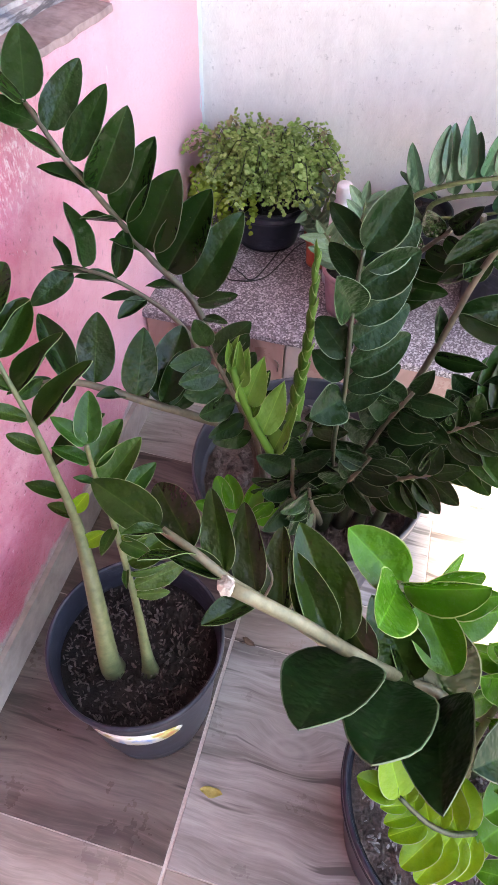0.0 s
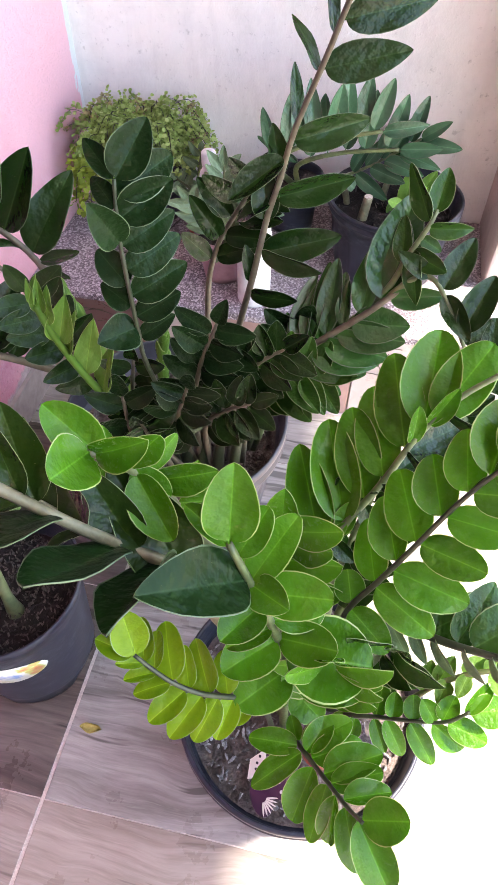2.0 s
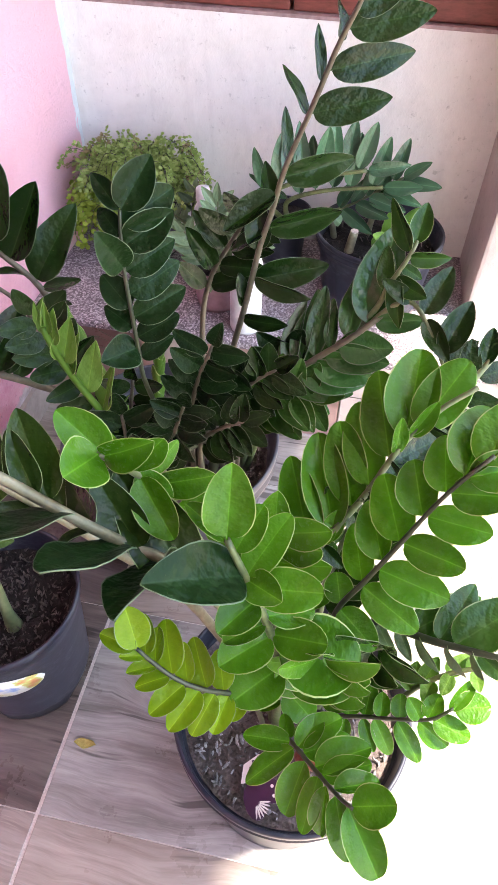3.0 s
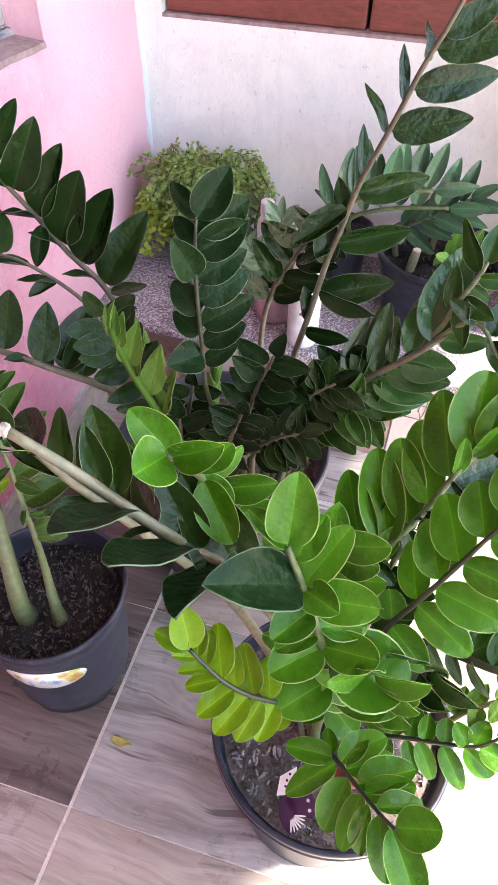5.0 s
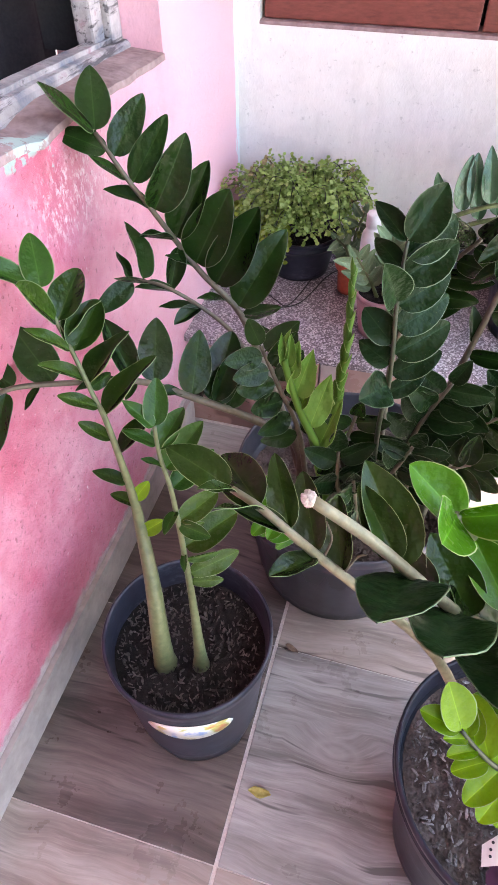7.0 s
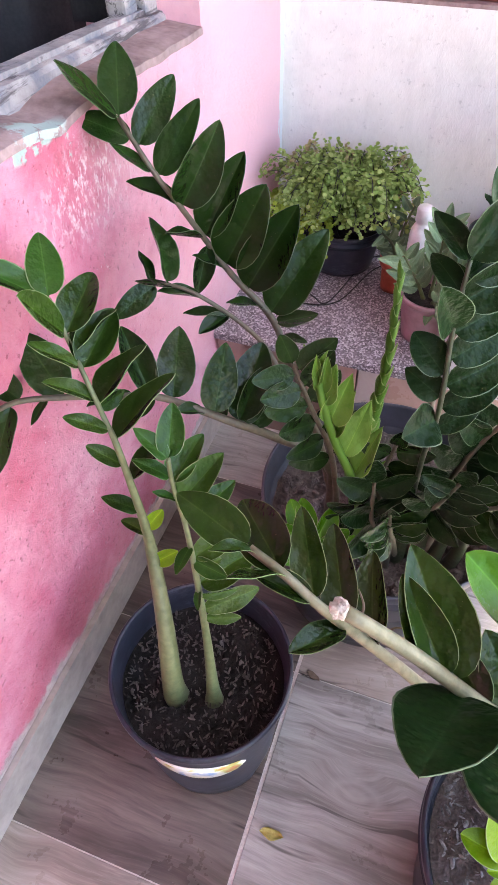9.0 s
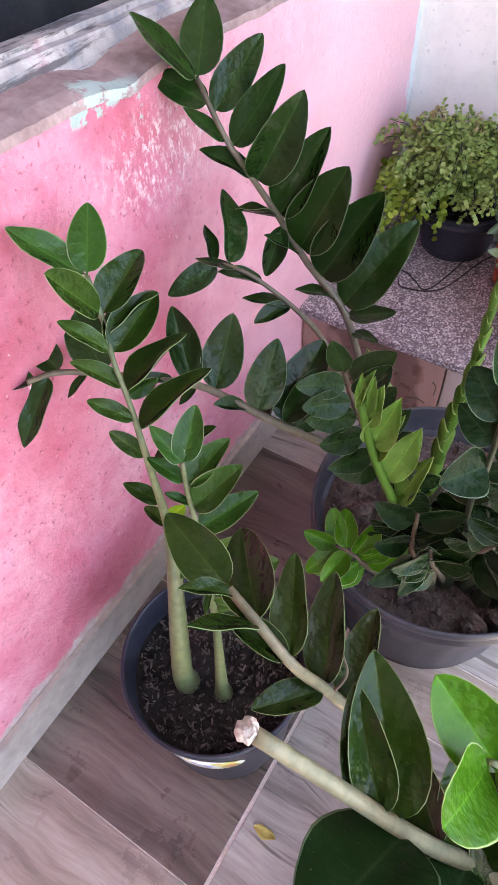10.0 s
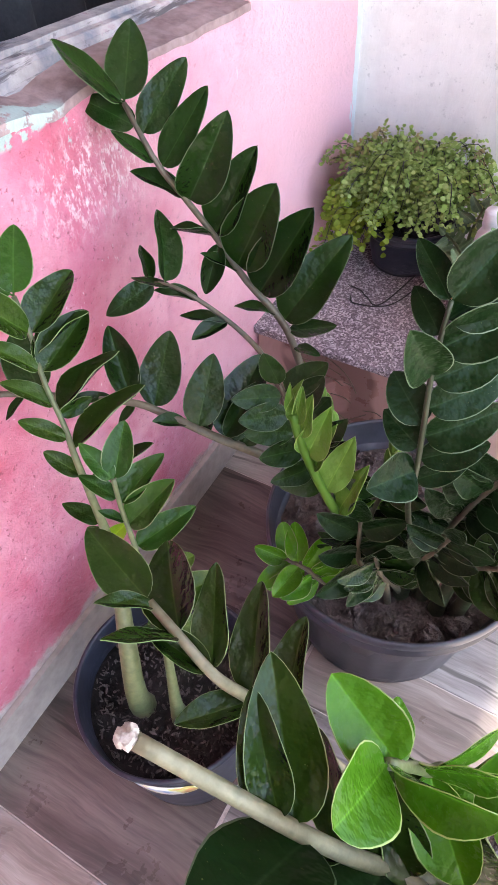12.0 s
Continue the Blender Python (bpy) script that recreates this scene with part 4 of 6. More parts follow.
leafy(mid, [(0.42, 0.8, 0.16), (0.445, 0.76, 0.32), (0.483, 0.738, 0.39), (0.518, 0.737, 0.424), (0.553, 0.743, 0.458), (0.587, 0.747, 0.49), (0.618, 0.757, 0.52), (0.63, 0.759, 0.533)],
     0.006, 0.003, "rich", STEM_DARK, (0.1, -0.6, 0.8), [
         (0.655, 0.063, 0.002, 0.006, 0.6, 13), (0.548, 0.073, -0.009, -0.006, 0.55, 17), (0.44, 0.08, -0.007, -0.005, 0.5, 20),
         (0.369, 0.073, -0.02, -0.015, 0.5, 19), (0.44, -0.004, 0.067, 0.059, 0.32, -32), (0.494, -0.001, 0.067, 0.059, 0.3, -37),
         (0.56, 0.001, 0.065, 0.057, 0.35, -28), (0.631, -0.004, 0.038, 0.034, 0.35, -36), (0.381, -0.004, 0.043, 0.039, 0.4, -31),
         (0.464, -0.002, 0.077, 0.055, 0.3, -37), (0.53, -0.002, 0.075, 0.053, 0.32, -33), (0.595, -0.001, 0.06, 0.039, 0.34, -32),
         (0.393, -0.002, 0.071, 0.049, 0.3, -36), (0.494, 0.078, -0.011, -0.002, 0.5, 24), (0.595, 0.076, -0.002, 0.003, 0.5, 21),
         (0.702, 0.002, 0.061, 0.053, 0.35, -26), (0.774, 0.017, 0.089, 0.076, 0.42, -15), (0.804, 0.057, 0.004, 0.008, 0.42, 25),
         (0.815, 0.002, 0.062, 0.054, 0.4, -28), (0.339, 0.056, -0.023, -0.029, 0.5, 7)])
leafy(mid, [(0.45, 0.8, 0.16), (0.5, 0.76, 0.36), (0.597, 0.761, 0.5), (0.618, 0.768, 0.55), (0.632, 0.775, 0.581), (0.638, 0.785, 0.595)],
     0.0055, 0.002, "mid", STEM_GREEN, (0.1, -0.6, 0.8), [
         (0.798, 0.043, -0.003, 0.004, 0.42, 42), (0.94, 0.006, 0.034, 0.029, 0.5, -7), (0.839, -0.027, 0.038, 0.038, 0.4, -59),
         (0.631, 0.036, -0.025, -0, 0.5, 34), (0.726, 0.022, -0.006, -0.009, 0.6, 23), (0.56, -0.004, 0.036, 0.032, 0.4, -30),
         (0.661, 0.009, -0.033, -0.044, 0.4, 43)])
leafy(mid, [(0.46, 0.8, 0.16), (0.51, 0.77, 0.36), (0.608, 0.757, 0.509), (0.63, 0.755, 0.537), (0.648, 0.749, 0.542), (0.668, 0.726, 0.525), (0.686, 0.703, 0.503)],
     0.005, 0.002, "dark", STEM_GREEN, (0.1, -0.6, 0.8), [
         (0.75, 0.031, -0.037, -0.024, 0.42, 20), (0.738, 0.023, 0.043, 0.035, 0.5, -5), (0.946, 0.024, 0.048, 0.038, 0.5, -8),
         (0.631, -0.034, 0.004, 0.022, 0.45, -12), (0.988, 0.032, 0.025, 0.017, 0.5, -1), (1, 0.038, -0.006, -0.011, 0.5, 17)])
# unfurling lime shoots and a closed spear
def bract_mesh(name, wrap=1.9, flare=0.35):
    """A pointed bract of unit length that wraps a stalk of unit radius and stands off at its tip."""
    bm = bmesh.new()
    outer, inner = [], []
    for i in range(9):
        u = i / 8
        half = wrap * (0.55 + 0.45 * math.sin(math.pi * min(1, u * 1.3 + 0.2))) * (1 - u ** 2.2) + 0.03
        r = 1.0 + flare * u + 0.12 * math.sin(math.pi * u)
        outer.append([bm.verts.new((r * math.sin(half * k / 4), u, r * math.cos(half * k / 4) + 0.15 * u)) for k in range(-4, 5)])
        inner.append([bm.verts.new((0.93 * r * math.sin(half * k / 4), u, 0.93 * r * math.cos(half * k / 4) + 0.15 * u)) for k in range(-4, 5)])
    for i in range(8):
        for k in range(8):
            rim = 1 if k in (0, 7) and i > 3 else 0
            bm.faces.new((outer[i][k], outer[i][k + 1], outer[i + 1][k + 1], outer[i + 1][k])).material_index = rim
            bm.faces.new((inner[i][k + 1], inner[i][k], inner[i + 1][k], inner[i + 1][k + 1]))
        for k in (0, 8):
            q = (outer[i][k], outer[i + 1][k], inner[i + 1][k], inner[i][k])
            bm.faces.new(q if k == 0 else tuple(reversed(q))).material_index = 1
    me = bpy.data.meshes.new(name)
    bm.normal_update()
    bm.to_mesh(me)
    bm.free()
    me.materials.append(LEAF_SHOOT)
    me.materials.append(MARGIN)
    me.shade_smooth()
    return me


BRACT = bract_mesh("bract")


def spear(plant, pts, r0, r1, n, length, face, start=0.3):
    """A closed shoot: a stalk sheathed in bracts that overlap on alternate sides."""
    c = Vector(plant.location)
    path = spline([Vector(p) - c for p in pts], 30)
    st = part("stalk", tube(path, lambda u: r0 + (r1 - r0) * u, 10), LEAF_SHOOT, plant, "lime closed shoot", True)
    f = Vector(face).normalized()
    for k in range(n):
        u = start + (0.985 - start) * k / (n - 1)
        i = min(29, int(u * 30))
        p = path[i].lerp(path[i + 1], u * 30 - i)
        t = (path[i + 1] - path[max(0, i - 1)]).normalized()
        z = (f - t * f.dot(t)).normalized()
        a = (1 if k % 2 else -1) * 0.85
        z = z * math.cos(a) + t.cross(z) * math.sin(a)
        x = t.cross(z)
        r = (r0 + (r1 - r0) * u) * 1.04
        L = length * (1 - 0.45 * u)
        ob = new("bract", BRACT)
        ob.parent = st
        ob.matrix_local = Matrix(((x.x * r, t.x * L, z.x * r, p.x), (x.y * r, t.y * L, z.y * r, p.y), (x.z * r, t.z * L, z.z * r, p.z), (0, 0, 0, 1)))
    return st


leafy(mid, [(0.335, 0.72, 0.16), (0.325, 0.69, 0.3), (0.318, 0.659, 0.393), (0.297, 0.65, 0.453), (0.284, 0.644, 0.500), (0.276, 0.644, 0.530)],
     0.0060, 0.0035, "bract", LEAF_SHOOT, (-0.25, -0.75, 0.6), [
         (0.35, 0.010, 0.010, 0.048, 0.44, 35), (0.43, 0.018, 0.014, 0.066, 0.36, -8), (0.53, 0.016, 0.016, 0.068, 0.40, 32),
         (0.64, 0.010, 0.012, 0.052, 0.36, -10), (0.72, 0.013, 0.014, 0.054, 0.46, 32), (0.84, 0.006, 0.010, 0.042, 0.46, 0),
         (0.93, 0.002, 0.008, 0.036, 0.46, 25), (1.0, 0.002, 0.010, 0.030, 0.34, -20), (1.0, -0.005, 0.006, 0.028, 0.34, 25),
         (0.36, 0.022, 0.014, 0.040, 0.30, -40)], "lime unfurling shoot")
spear(mid, [(0.33, 0.75, 0.16), (0.3, 0.755, 0.3), (0.28, 0.74, 0.39), (0.264, 0.745, 0.425), (0.252, 0.749, 0.445), (0.244, 0.753, 0.463)],
      0.0085, 0.0045, 11, 0.036, (0.2, -0.75, 0.6), 0.42)
spear(mid, [(0.32, 0.82, 0.16), (0.305, 0.88, 0.25), (0.308, 0.905, 0.357), (0.300, 0.953, 0.450)], 0.0098, 0.0034, 17, 0.040, (0.3, -0.8, 0.5), 0.22)
# small leafy fronds low in the big pot
LOW = [
    ([(0.30, 0.75, 0.16), (0.285, 0.71, 0.36), (0.262, 0.69, 0.45), (0.240, 0.69, 0.505)], 6, 0.052, "dark"),
    ([(0.40, 0.74, 0.16), (0.405, 0.71, 0.34), (0.42, 0.70, 0.43), (0.44, 0.70, 0.49)], 6, 0.048, "dark"),
    ([(0.41, 0.75, 0.16), (0.42, 0.70, 0.32), (0.45, 0.68, 0.38), (0.48, 0.68, 0.40)], 6, 0.046, "dark"),
    ([(0.37, 0.72, 0.16), (0.365, 0.68, 0.29), (0.345, 0.655, 0.34), (0.338, 0.66, 0.40)], 5, 0.052, "dark"),
    ([(0.32, 0.71, 0.16), (0.30, 0.675, 0.23), (0.285, 0.66, 0.27), (0.265, 0.655, 0.28)], 5, 0.050, "bright"),
    ([(0.45, 0.77, 0.16), (0.47, 0.74, 0.34), (0.51, 0.73, 0.40), (0.55, 0.73, 0.41)], 6, 0.058, "mid"),
    ([(0.43, 0.77, 0.16), (0.45, 0.73, 0.36), (0.48, 0.71, 0.43), (0.51, 0.71, 0.46)], 6, 0.05, "dark"),
    ([(0.39, 0.75, 0.16), (0.385, 0.70, 0.32), (0.40, 0.665, 0.38), (0.415, 0.66, 0.43)], 6, 0.045, "dark"),
    ([(0.37, 0.76, 0.16), (0.35, 0.71, 0.30), (0.34, 0.685, 0.37), (0.35, 0.68, 0.44)], 6, 0.044, "dark"),
    ([(0.40, 0.77, 0.16), (0.415, 0.73, 0.34), (0.43, 0.715, 0.41), (0.46, 0.71, 0.45)], 6, 0.046, "dark"),
    ([(0.38, 0.74, 0.16), (0.37, 0.69, 0.27), (0.365, 0.665, 0.32), (0.36, 0.65, 0.37)], 5, 0.05, "dark"),
    ([(0.44, 0.80, 0.16), (0.47, 0.78, 0.30), (0.50, 0.77, 0.38), (0.52, 0.77, 0.44)], 6, 0.06, "dark"),
    ([(0.33, 0.76, 0.16), (0.325, 0.71, 0.27), (0.335, 0.68, 0.33)], 5, 0.046, "dark"),
]
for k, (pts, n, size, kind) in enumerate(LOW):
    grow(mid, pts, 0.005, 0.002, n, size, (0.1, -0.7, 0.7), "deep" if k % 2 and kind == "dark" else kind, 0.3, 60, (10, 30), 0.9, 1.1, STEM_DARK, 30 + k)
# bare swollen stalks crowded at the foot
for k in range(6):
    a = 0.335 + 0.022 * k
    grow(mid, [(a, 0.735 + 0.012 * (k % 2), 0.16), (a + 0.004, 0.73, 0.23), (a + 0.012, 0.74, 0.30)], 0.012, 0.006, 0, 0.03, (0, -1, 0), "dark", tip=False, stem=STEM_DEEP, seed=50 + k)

# dense plant at the front
leafy(front, [(0.565, 0.43, 0.2), (0.55, 0.43, 0.33), (0.521, 0.424, 0.424), (0.484, 0.403, 0.527), (0.455, 0.401, 0.547), (0.433, 0.392, 0.577), (0.411, 0.385, 0.607), (0.385, 0.379, 0.638), (0.354, 0.373, 0.667)],
     0.006, 0.0034, "olive", STEM_PALE, (0.1, -0.5, 0.85), [
         (0.78, -0.03, 0.028, 0.029, 0.45, -7), (0.75, -0.033, 0.042, 0.042, 0.46, 9), (0.619, -0.038, 0.04, 0, 0.45, -24),
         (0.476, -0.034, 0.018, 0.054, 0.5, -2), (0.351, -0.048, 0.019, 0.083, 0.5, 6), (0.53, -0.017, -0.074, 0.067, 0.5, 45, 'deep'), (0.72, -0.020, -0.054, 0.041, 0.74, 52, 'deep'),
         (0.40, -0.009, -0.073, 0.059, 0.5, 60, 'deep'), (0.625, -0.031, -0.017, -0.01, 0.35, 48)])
# ragged cut end
bm = bmesh.new()
bmesh.ops.create_icosphere(bm, subdivisions=3, radius=0.0042)
for v in bm.verts:
    v.co = v.co * (1 + 0.35 * noise.noise(v.co * 400)) + Vector((0, 0, 0.003 * noise.noise(v.co * 900)))
bmesh.ops.translate(bm, vec=Vector((0.352, 0.3725, 0.669)) - Vector(FC), verts=bm.verts)
part("cut_end", bm, CUT, front, "ragged whitish cut end of the stalk", True)
f2 = leafy(front, [(0.55, 0.455, 0.2), (0.47, 0.46, 0.37), (0.405, 0.452, 0.453), (0.356, 0.447, 0.505), (0.334, 0.44, 0.537), (0.307, 0.445, 0.555), (0.283, 0.452, 0.561)],
     0.0062, 0.0028, "olive", STEM_PALE, (0.1, -0.5, 0.85), [
         (1, -0.055, 0.014, 0.02, 0.5, 10), (0.827, -0.05, 0.052, -0.002, 0.46, 0), (0.69, -0.025, 0.048, 0.029, 0.4, -15),
         (0.524, -0.028, 0.056, 0.03, 0.38, -18), (0.435, -0.02, 0.052, 0.033, 0.42, -26), (0.827, -0.026, -0.027, 0.031, 0.4, 80),
         (0.69, -0.045, 0.000, 0.012, 0.42, 35), (0.524, -0.029, -0.037, 0.012, 0.45, 31), (0.97, -0.021, -0.016, 0.024, 0.4, 64)])
# shrivelled brown leaf stubs
for k, pts in enumerate([[(0.356, 0.447, 0.505), (0.360, 0.457, 0.520), (0.354, 0.462, 0.534)], [(0.373, 0.449, 0.488), (0.381, 0.459, 0.500), (0.388, 0.457, 0.511)]]):
    part("dry_stub", tube(spline(rel(FC, pts), 10), lambda u: 0.0013 - 0.0008 * u, 6), STEM_DARK, f2, "shrivelled brown leaf stub", True)
leafy(front, [(0.57, 0.42, 0.2), (0.545, 0.44, 0.36), (0.47, 0.453, 0.531), (0.45, 0.437, 0.586), (0.433, 0.421, 0.622)],
     0.0055, 0.0025, "bright", STEM_GREEN, (0.1, -0.6, 0.8), [
         (0.929, -0.035, 0.008, 0.032, 0.6, 13), (1, -0.006, -0.033, 0.016, 0.95, -20), (0.976, 0.036, -0.014, 0.03, 0.5, 36),
         (0.798, 0.028, -0, 0.038, 0.5, 37), (0.708, 0.024, 0.023, 0.016, 0.5, 52), (0.935, -0.008, 0.028, -0.001, 0.5, 37),
         (0.524, 0.019, 0.022, 0.017, 0.4, 35), (0.762, 0.023, 0.002, -0.029, 0.6, 3), (0.74, 0.032, -0.030, -0.030, 0.55, 5), (0.60, 0.045, 0.006, 0.012, 0.55, 30), (0.50, 0.050, 0.016, -0.004, 0.55, 20)])
leafy(front, [(0.575, 0.41, 0.2), (0.572, 0.405, 0.28), (0.577, 0.39, 0.391), (0.563, 0.391, 0.461), (0.55, 0.392, 0.511), (0.538, 0.394, 0.548), (0.524, 0.399, 0.582)],
     0.006, 0.0025, "bright", STEM_GREEN, (0.0, -0.6, 0.8), [
         (0.833, -0.039, -0.038, 0.050, 0.55, 35, 'deep'), (1, -0.001, 0.018, 0.042, 0.62, 9), (0.988, -0.025, 0.011, 0.016, 0.45, 24),
         (0.94, 0.013, 0.019, 0.024, 0.6, -6), (0.827, 0.018, 0.028, 0.03, 0.55, -14), (0.851, -0.026, -0.002, 0.016, 0.45, 30),
         (0.815, 0.021, -0.015, 0.011, 0.7, -12), (0.774, 0.043, 0.001, 0.007, 0.6, -9), (0.708, -0.017, -0.027, 0.005, 0.75, 15),
         (0.619, 0.032, 0.021, -0.013, 0.55, -22), (0.53, -0.027, -0.027, 0.007, 0.8, 21), (0.536, 0.036, -0.007, 0.015, 0.7, -14),
         (0.405, -0.028, -0.031, 0.004, 0.85, 17), (0.429, 0.038, 0, 0.008, 0.7, -14), (0.482, 0.059, 0.003, -0.007, 0.85, -14),
         (0.345, 0.048, 0, 0.007, 0.55, -16), (0.256, -0.02, -0.014, 0.004, 0.6, 27), (0.298, 0.025, -0.013, -0.015, 0.8, -13),
         (0.589, -0.024, -0.017, 0.003, 0.6, 30)], size=1.2)
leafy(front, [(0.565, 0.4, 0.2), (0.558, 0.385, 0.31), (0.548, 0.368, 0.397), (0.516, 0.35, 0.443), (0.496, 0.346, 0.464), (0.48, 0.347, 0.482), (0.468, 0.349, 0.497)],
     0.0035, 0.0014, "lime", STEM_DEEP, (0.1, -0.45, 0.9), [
         (0.982, -0.015, 0.021, 0.021, 0.77, 14), (0.905, -0.011, 0.027, 0.012, 0.59, -7), (0.821, -0.007, 0.025, 0.009, 0.59, -18),
         (0.69, -0.017, 0.034, 0.019, 0.59, -14), (0.589, -0.011, 0.027, 0.012, 0.59, -20), (0.488, -0.02, 0.032, 0.018, 0.59, -21),
         (0.429, -0.011, 0.029, 0.014, 0.65, -8), (0.393, 0.003, 0.021, 0.005, 0.83, -3), (1, -0.028, 0.003, 0.007, 0.59, 17),
         (0.917, -0.015, -0.007, 0.01, 0.53, 26), (0.804, -0.019, -0.01, 0.008, 0.53, 35), (0.702, -0.023, -0.013, 0.005, 0.59, 30),
         (0.607, -0.021, -0.026, -0.006, 0.65, 13), (0.518, -0.018, -0.032, -0.012, 0.59, 7), (0.458, -0.012, -0.033, -0.014, 0.59, 2),
         (0.411, -0.007, -0.03, -0.012, 0.65, 3), (0.357, -0.007, -0.021, -0.004, 0.71, 5)])
leafy(front, [(0.58, 0.4, 0.2), (0.582, 0.38, 0.29), (0.588, 0.351, 0.368), (0.61, 0.326, 0.39), (0.628, 0.304, 0.415), (0.638, 0.294, 0.429)],
     0.0034, 0.0014, "bright", STEM_DEEP, (-0.1, -0.4, 0.9), [
         (0.423, -0.037, -0.002, 0.004, 0.55, 18), (0.458, -0.035, -0.027, -0.019, 0.42, 18), (0.536, -0.01, -0.035, -0.029, 0.5, 9),
         (0.637, -0.005, -0.033, -0.029, 0.4, 14), (0.702, 0.001, -0.027, -0.037, 0.35, 19), (0.774, 0.016, -0.035, -0.034, 0.35, 6),
         (0.911, 0.029, -0.037, -0.023, 0.5, -6), (0.97, 0.027, 0.002, 0.018, 0.85, -12), (0.435, 0.032, 0.022, 0.015, 0.6, -13),
         (0.506, 0.036, 0.021, -0, 0.6, -25), (0.595, 0.038, 0.02, 0.012, 0.55, -21), (0.649, 0.035, 0.013, 0.006, 0.55, -33),
         (0.75, 0.032, 0.013, -0, 0.5, -39), (0.399, -0.008, 0.018, 0.003, 0.6, 8), (0.47, 0.015, 0.026, 0.007, 0.6, 0)], size=1.1)
leafy(front, [(0.6, 0.41, 0.2), (0.605, 0.409, 0.28), (0.628, 0.394, 0.327), (0.652, 0.393, 0.342), (0.679, 0.391, 0.357), (0.705, 0.391, 0.372), (0.72, 0.397, 0.389)],
     0.0034, 0.0014, "bright", STEM_DEEP, (-0.1, -0.4, 0.9), [
         (0.405, -0.002, 0.025, 0.022, 0.8, 1), (0.5, 0.002, 0.023, 0.02, 0.7, -1), (0.583, -0.001, 0.017, 0.015, 0.7, 8),
         (0.679, -0.003, 0.017, 0.015, 0.75, 7), (0.78, -0.013, 0.012, 0.013, 0.8, 8), (0.815, 0.007, 0.018, 0.015, 0.75, -7),
         (0.964, 0.019, 0.023, 0.017, 0.4, 7), (0.994, 0.032, 0.008, 0.002, 0.85, -4), (0.548, 0.022, -0.024, -0.024, 0.45, -1),
         (0.661, 0.028, -0.026, -0.027, 0.42, 0), (0.762, 0.031, -0.013, -0.017, 0.5, 14), (0.839, 0.034, -0.008, -0.006, 0.6, -2),
         (0.387, -0.002, -0.018, -0.015, 0.7, 0), (0.488, 0.015, -0.023, -0.022, 0.4, 9), (0.333, -0.014, -0.007, -0.004, 0.6, 23)])
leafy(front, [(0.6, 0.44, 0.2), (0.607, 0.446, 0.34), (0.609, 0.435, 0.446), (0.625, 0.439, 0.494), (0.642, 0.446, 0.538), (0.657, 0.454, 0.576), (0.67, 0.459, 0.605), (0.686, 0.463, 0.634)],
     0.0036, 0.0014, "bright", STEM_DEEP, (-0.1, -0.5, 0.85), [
         (0.315, -0.006, 0.022, 0.007, 0.9, 3), (0.423, -0.012, 0.034, 0.018, 0.56, -19), (0.512, -0.014, 0.034, 0.018, 0.56, -21),
         (0.589, -0.015, 0.036, 0.02, 0.62, -18), (0.69, -0.01, 0.031, 0.016, 0.69, -15), (0.804, -0.005, 0.032, 0.016, 0.62, -21),
         (0.887, 0.009, 0.042, 0.022, 0.62, -15), (0.946, 0.024, 0.039, 0.017, 0.67, -12), (0.304, 0.027, -0.023, -0.004, 0.67, -4),
         (0.417, 0.038, -0.023, -0.006, 0.56, 4), (0.488, 0.045, -0.014, 0.001, 0.54, 6), (0.595, 0.037, -0.013, 0.003, 0.56, 9),
         (0.702, 0.036, -0.01, 0.006, 0.58, 12), (0.815, 0.033, -0.005, 0.011, 0.62, 13), (0.893, 0.032, 0.005, 0.013, 0.67, 7)], size=1.22)
leafy(front, [(0.59, 0.46, 0.2), (0.582, 0.47, 0.32), (0.571, 0.483, 0.407), (0.599, 0.509, 0.459), (0.622, 0.531, 0.495), (0.642, 0.554, 0.533), (0.667, 0.572, 0.564), (0.694, 0.584, 0.585)],
     0.0052, 0.0022, "bright", STEM_GREEN, (-0.1, -0.6, 0.8), [
         (0.351, -0.03, 0.056, 0.054, 0.42, 2), (0.393, 0.01, 0.015, 0.025, 0.55, 3), (0.423, -0.026, 0.056, 0.053, 0.46, 0),
         (0.5, -0.021, 0.057, 0.04, 0.5, -7), (0.577, -0.021, 0.057, 0.04, 0.5, -9), (0.667, -0.021, 0.058, 0.041, 0.52, -11),
         (0.732, 0.002, 0.064, 0.043, 0.52, -6), (0.774, 0.032, 0.046, 0.036, 0.55, 2), (0.75, 0.015, 0.008, 0.031, 0.4, 23),
         (0.69, -0, 0.005, 0.032, 0.4, 30), (0.56, 0.025, -0.013, 0.012, 0.35, 41, 'dark'), (0.667, 0.017, -0.023, 0.004, 0.3, 54, 'dark'),
         (0.804, 0.027, -0.025, 0.001, 0.3, 59, 'dark'), (0.53, 0.001, -0.01, 0.018, 0.3, 52, 'dark'), (0.381, 0.021, -0.011, -0.013, 0.5, 4, 'dark'),
         (0.494, 0.015, -0.008, -0.023, 0.65, -3, 'dark'), (0.548, 0.029, 0.048, -0.015, 0.6, 3, 'dark'), (0.655, 0.048, 0.054, -0.013, 0.6, 4, 'dark'),
         (0.387, 0.007, 0.003, 0.015, 0.55, 2)], size=1.12)
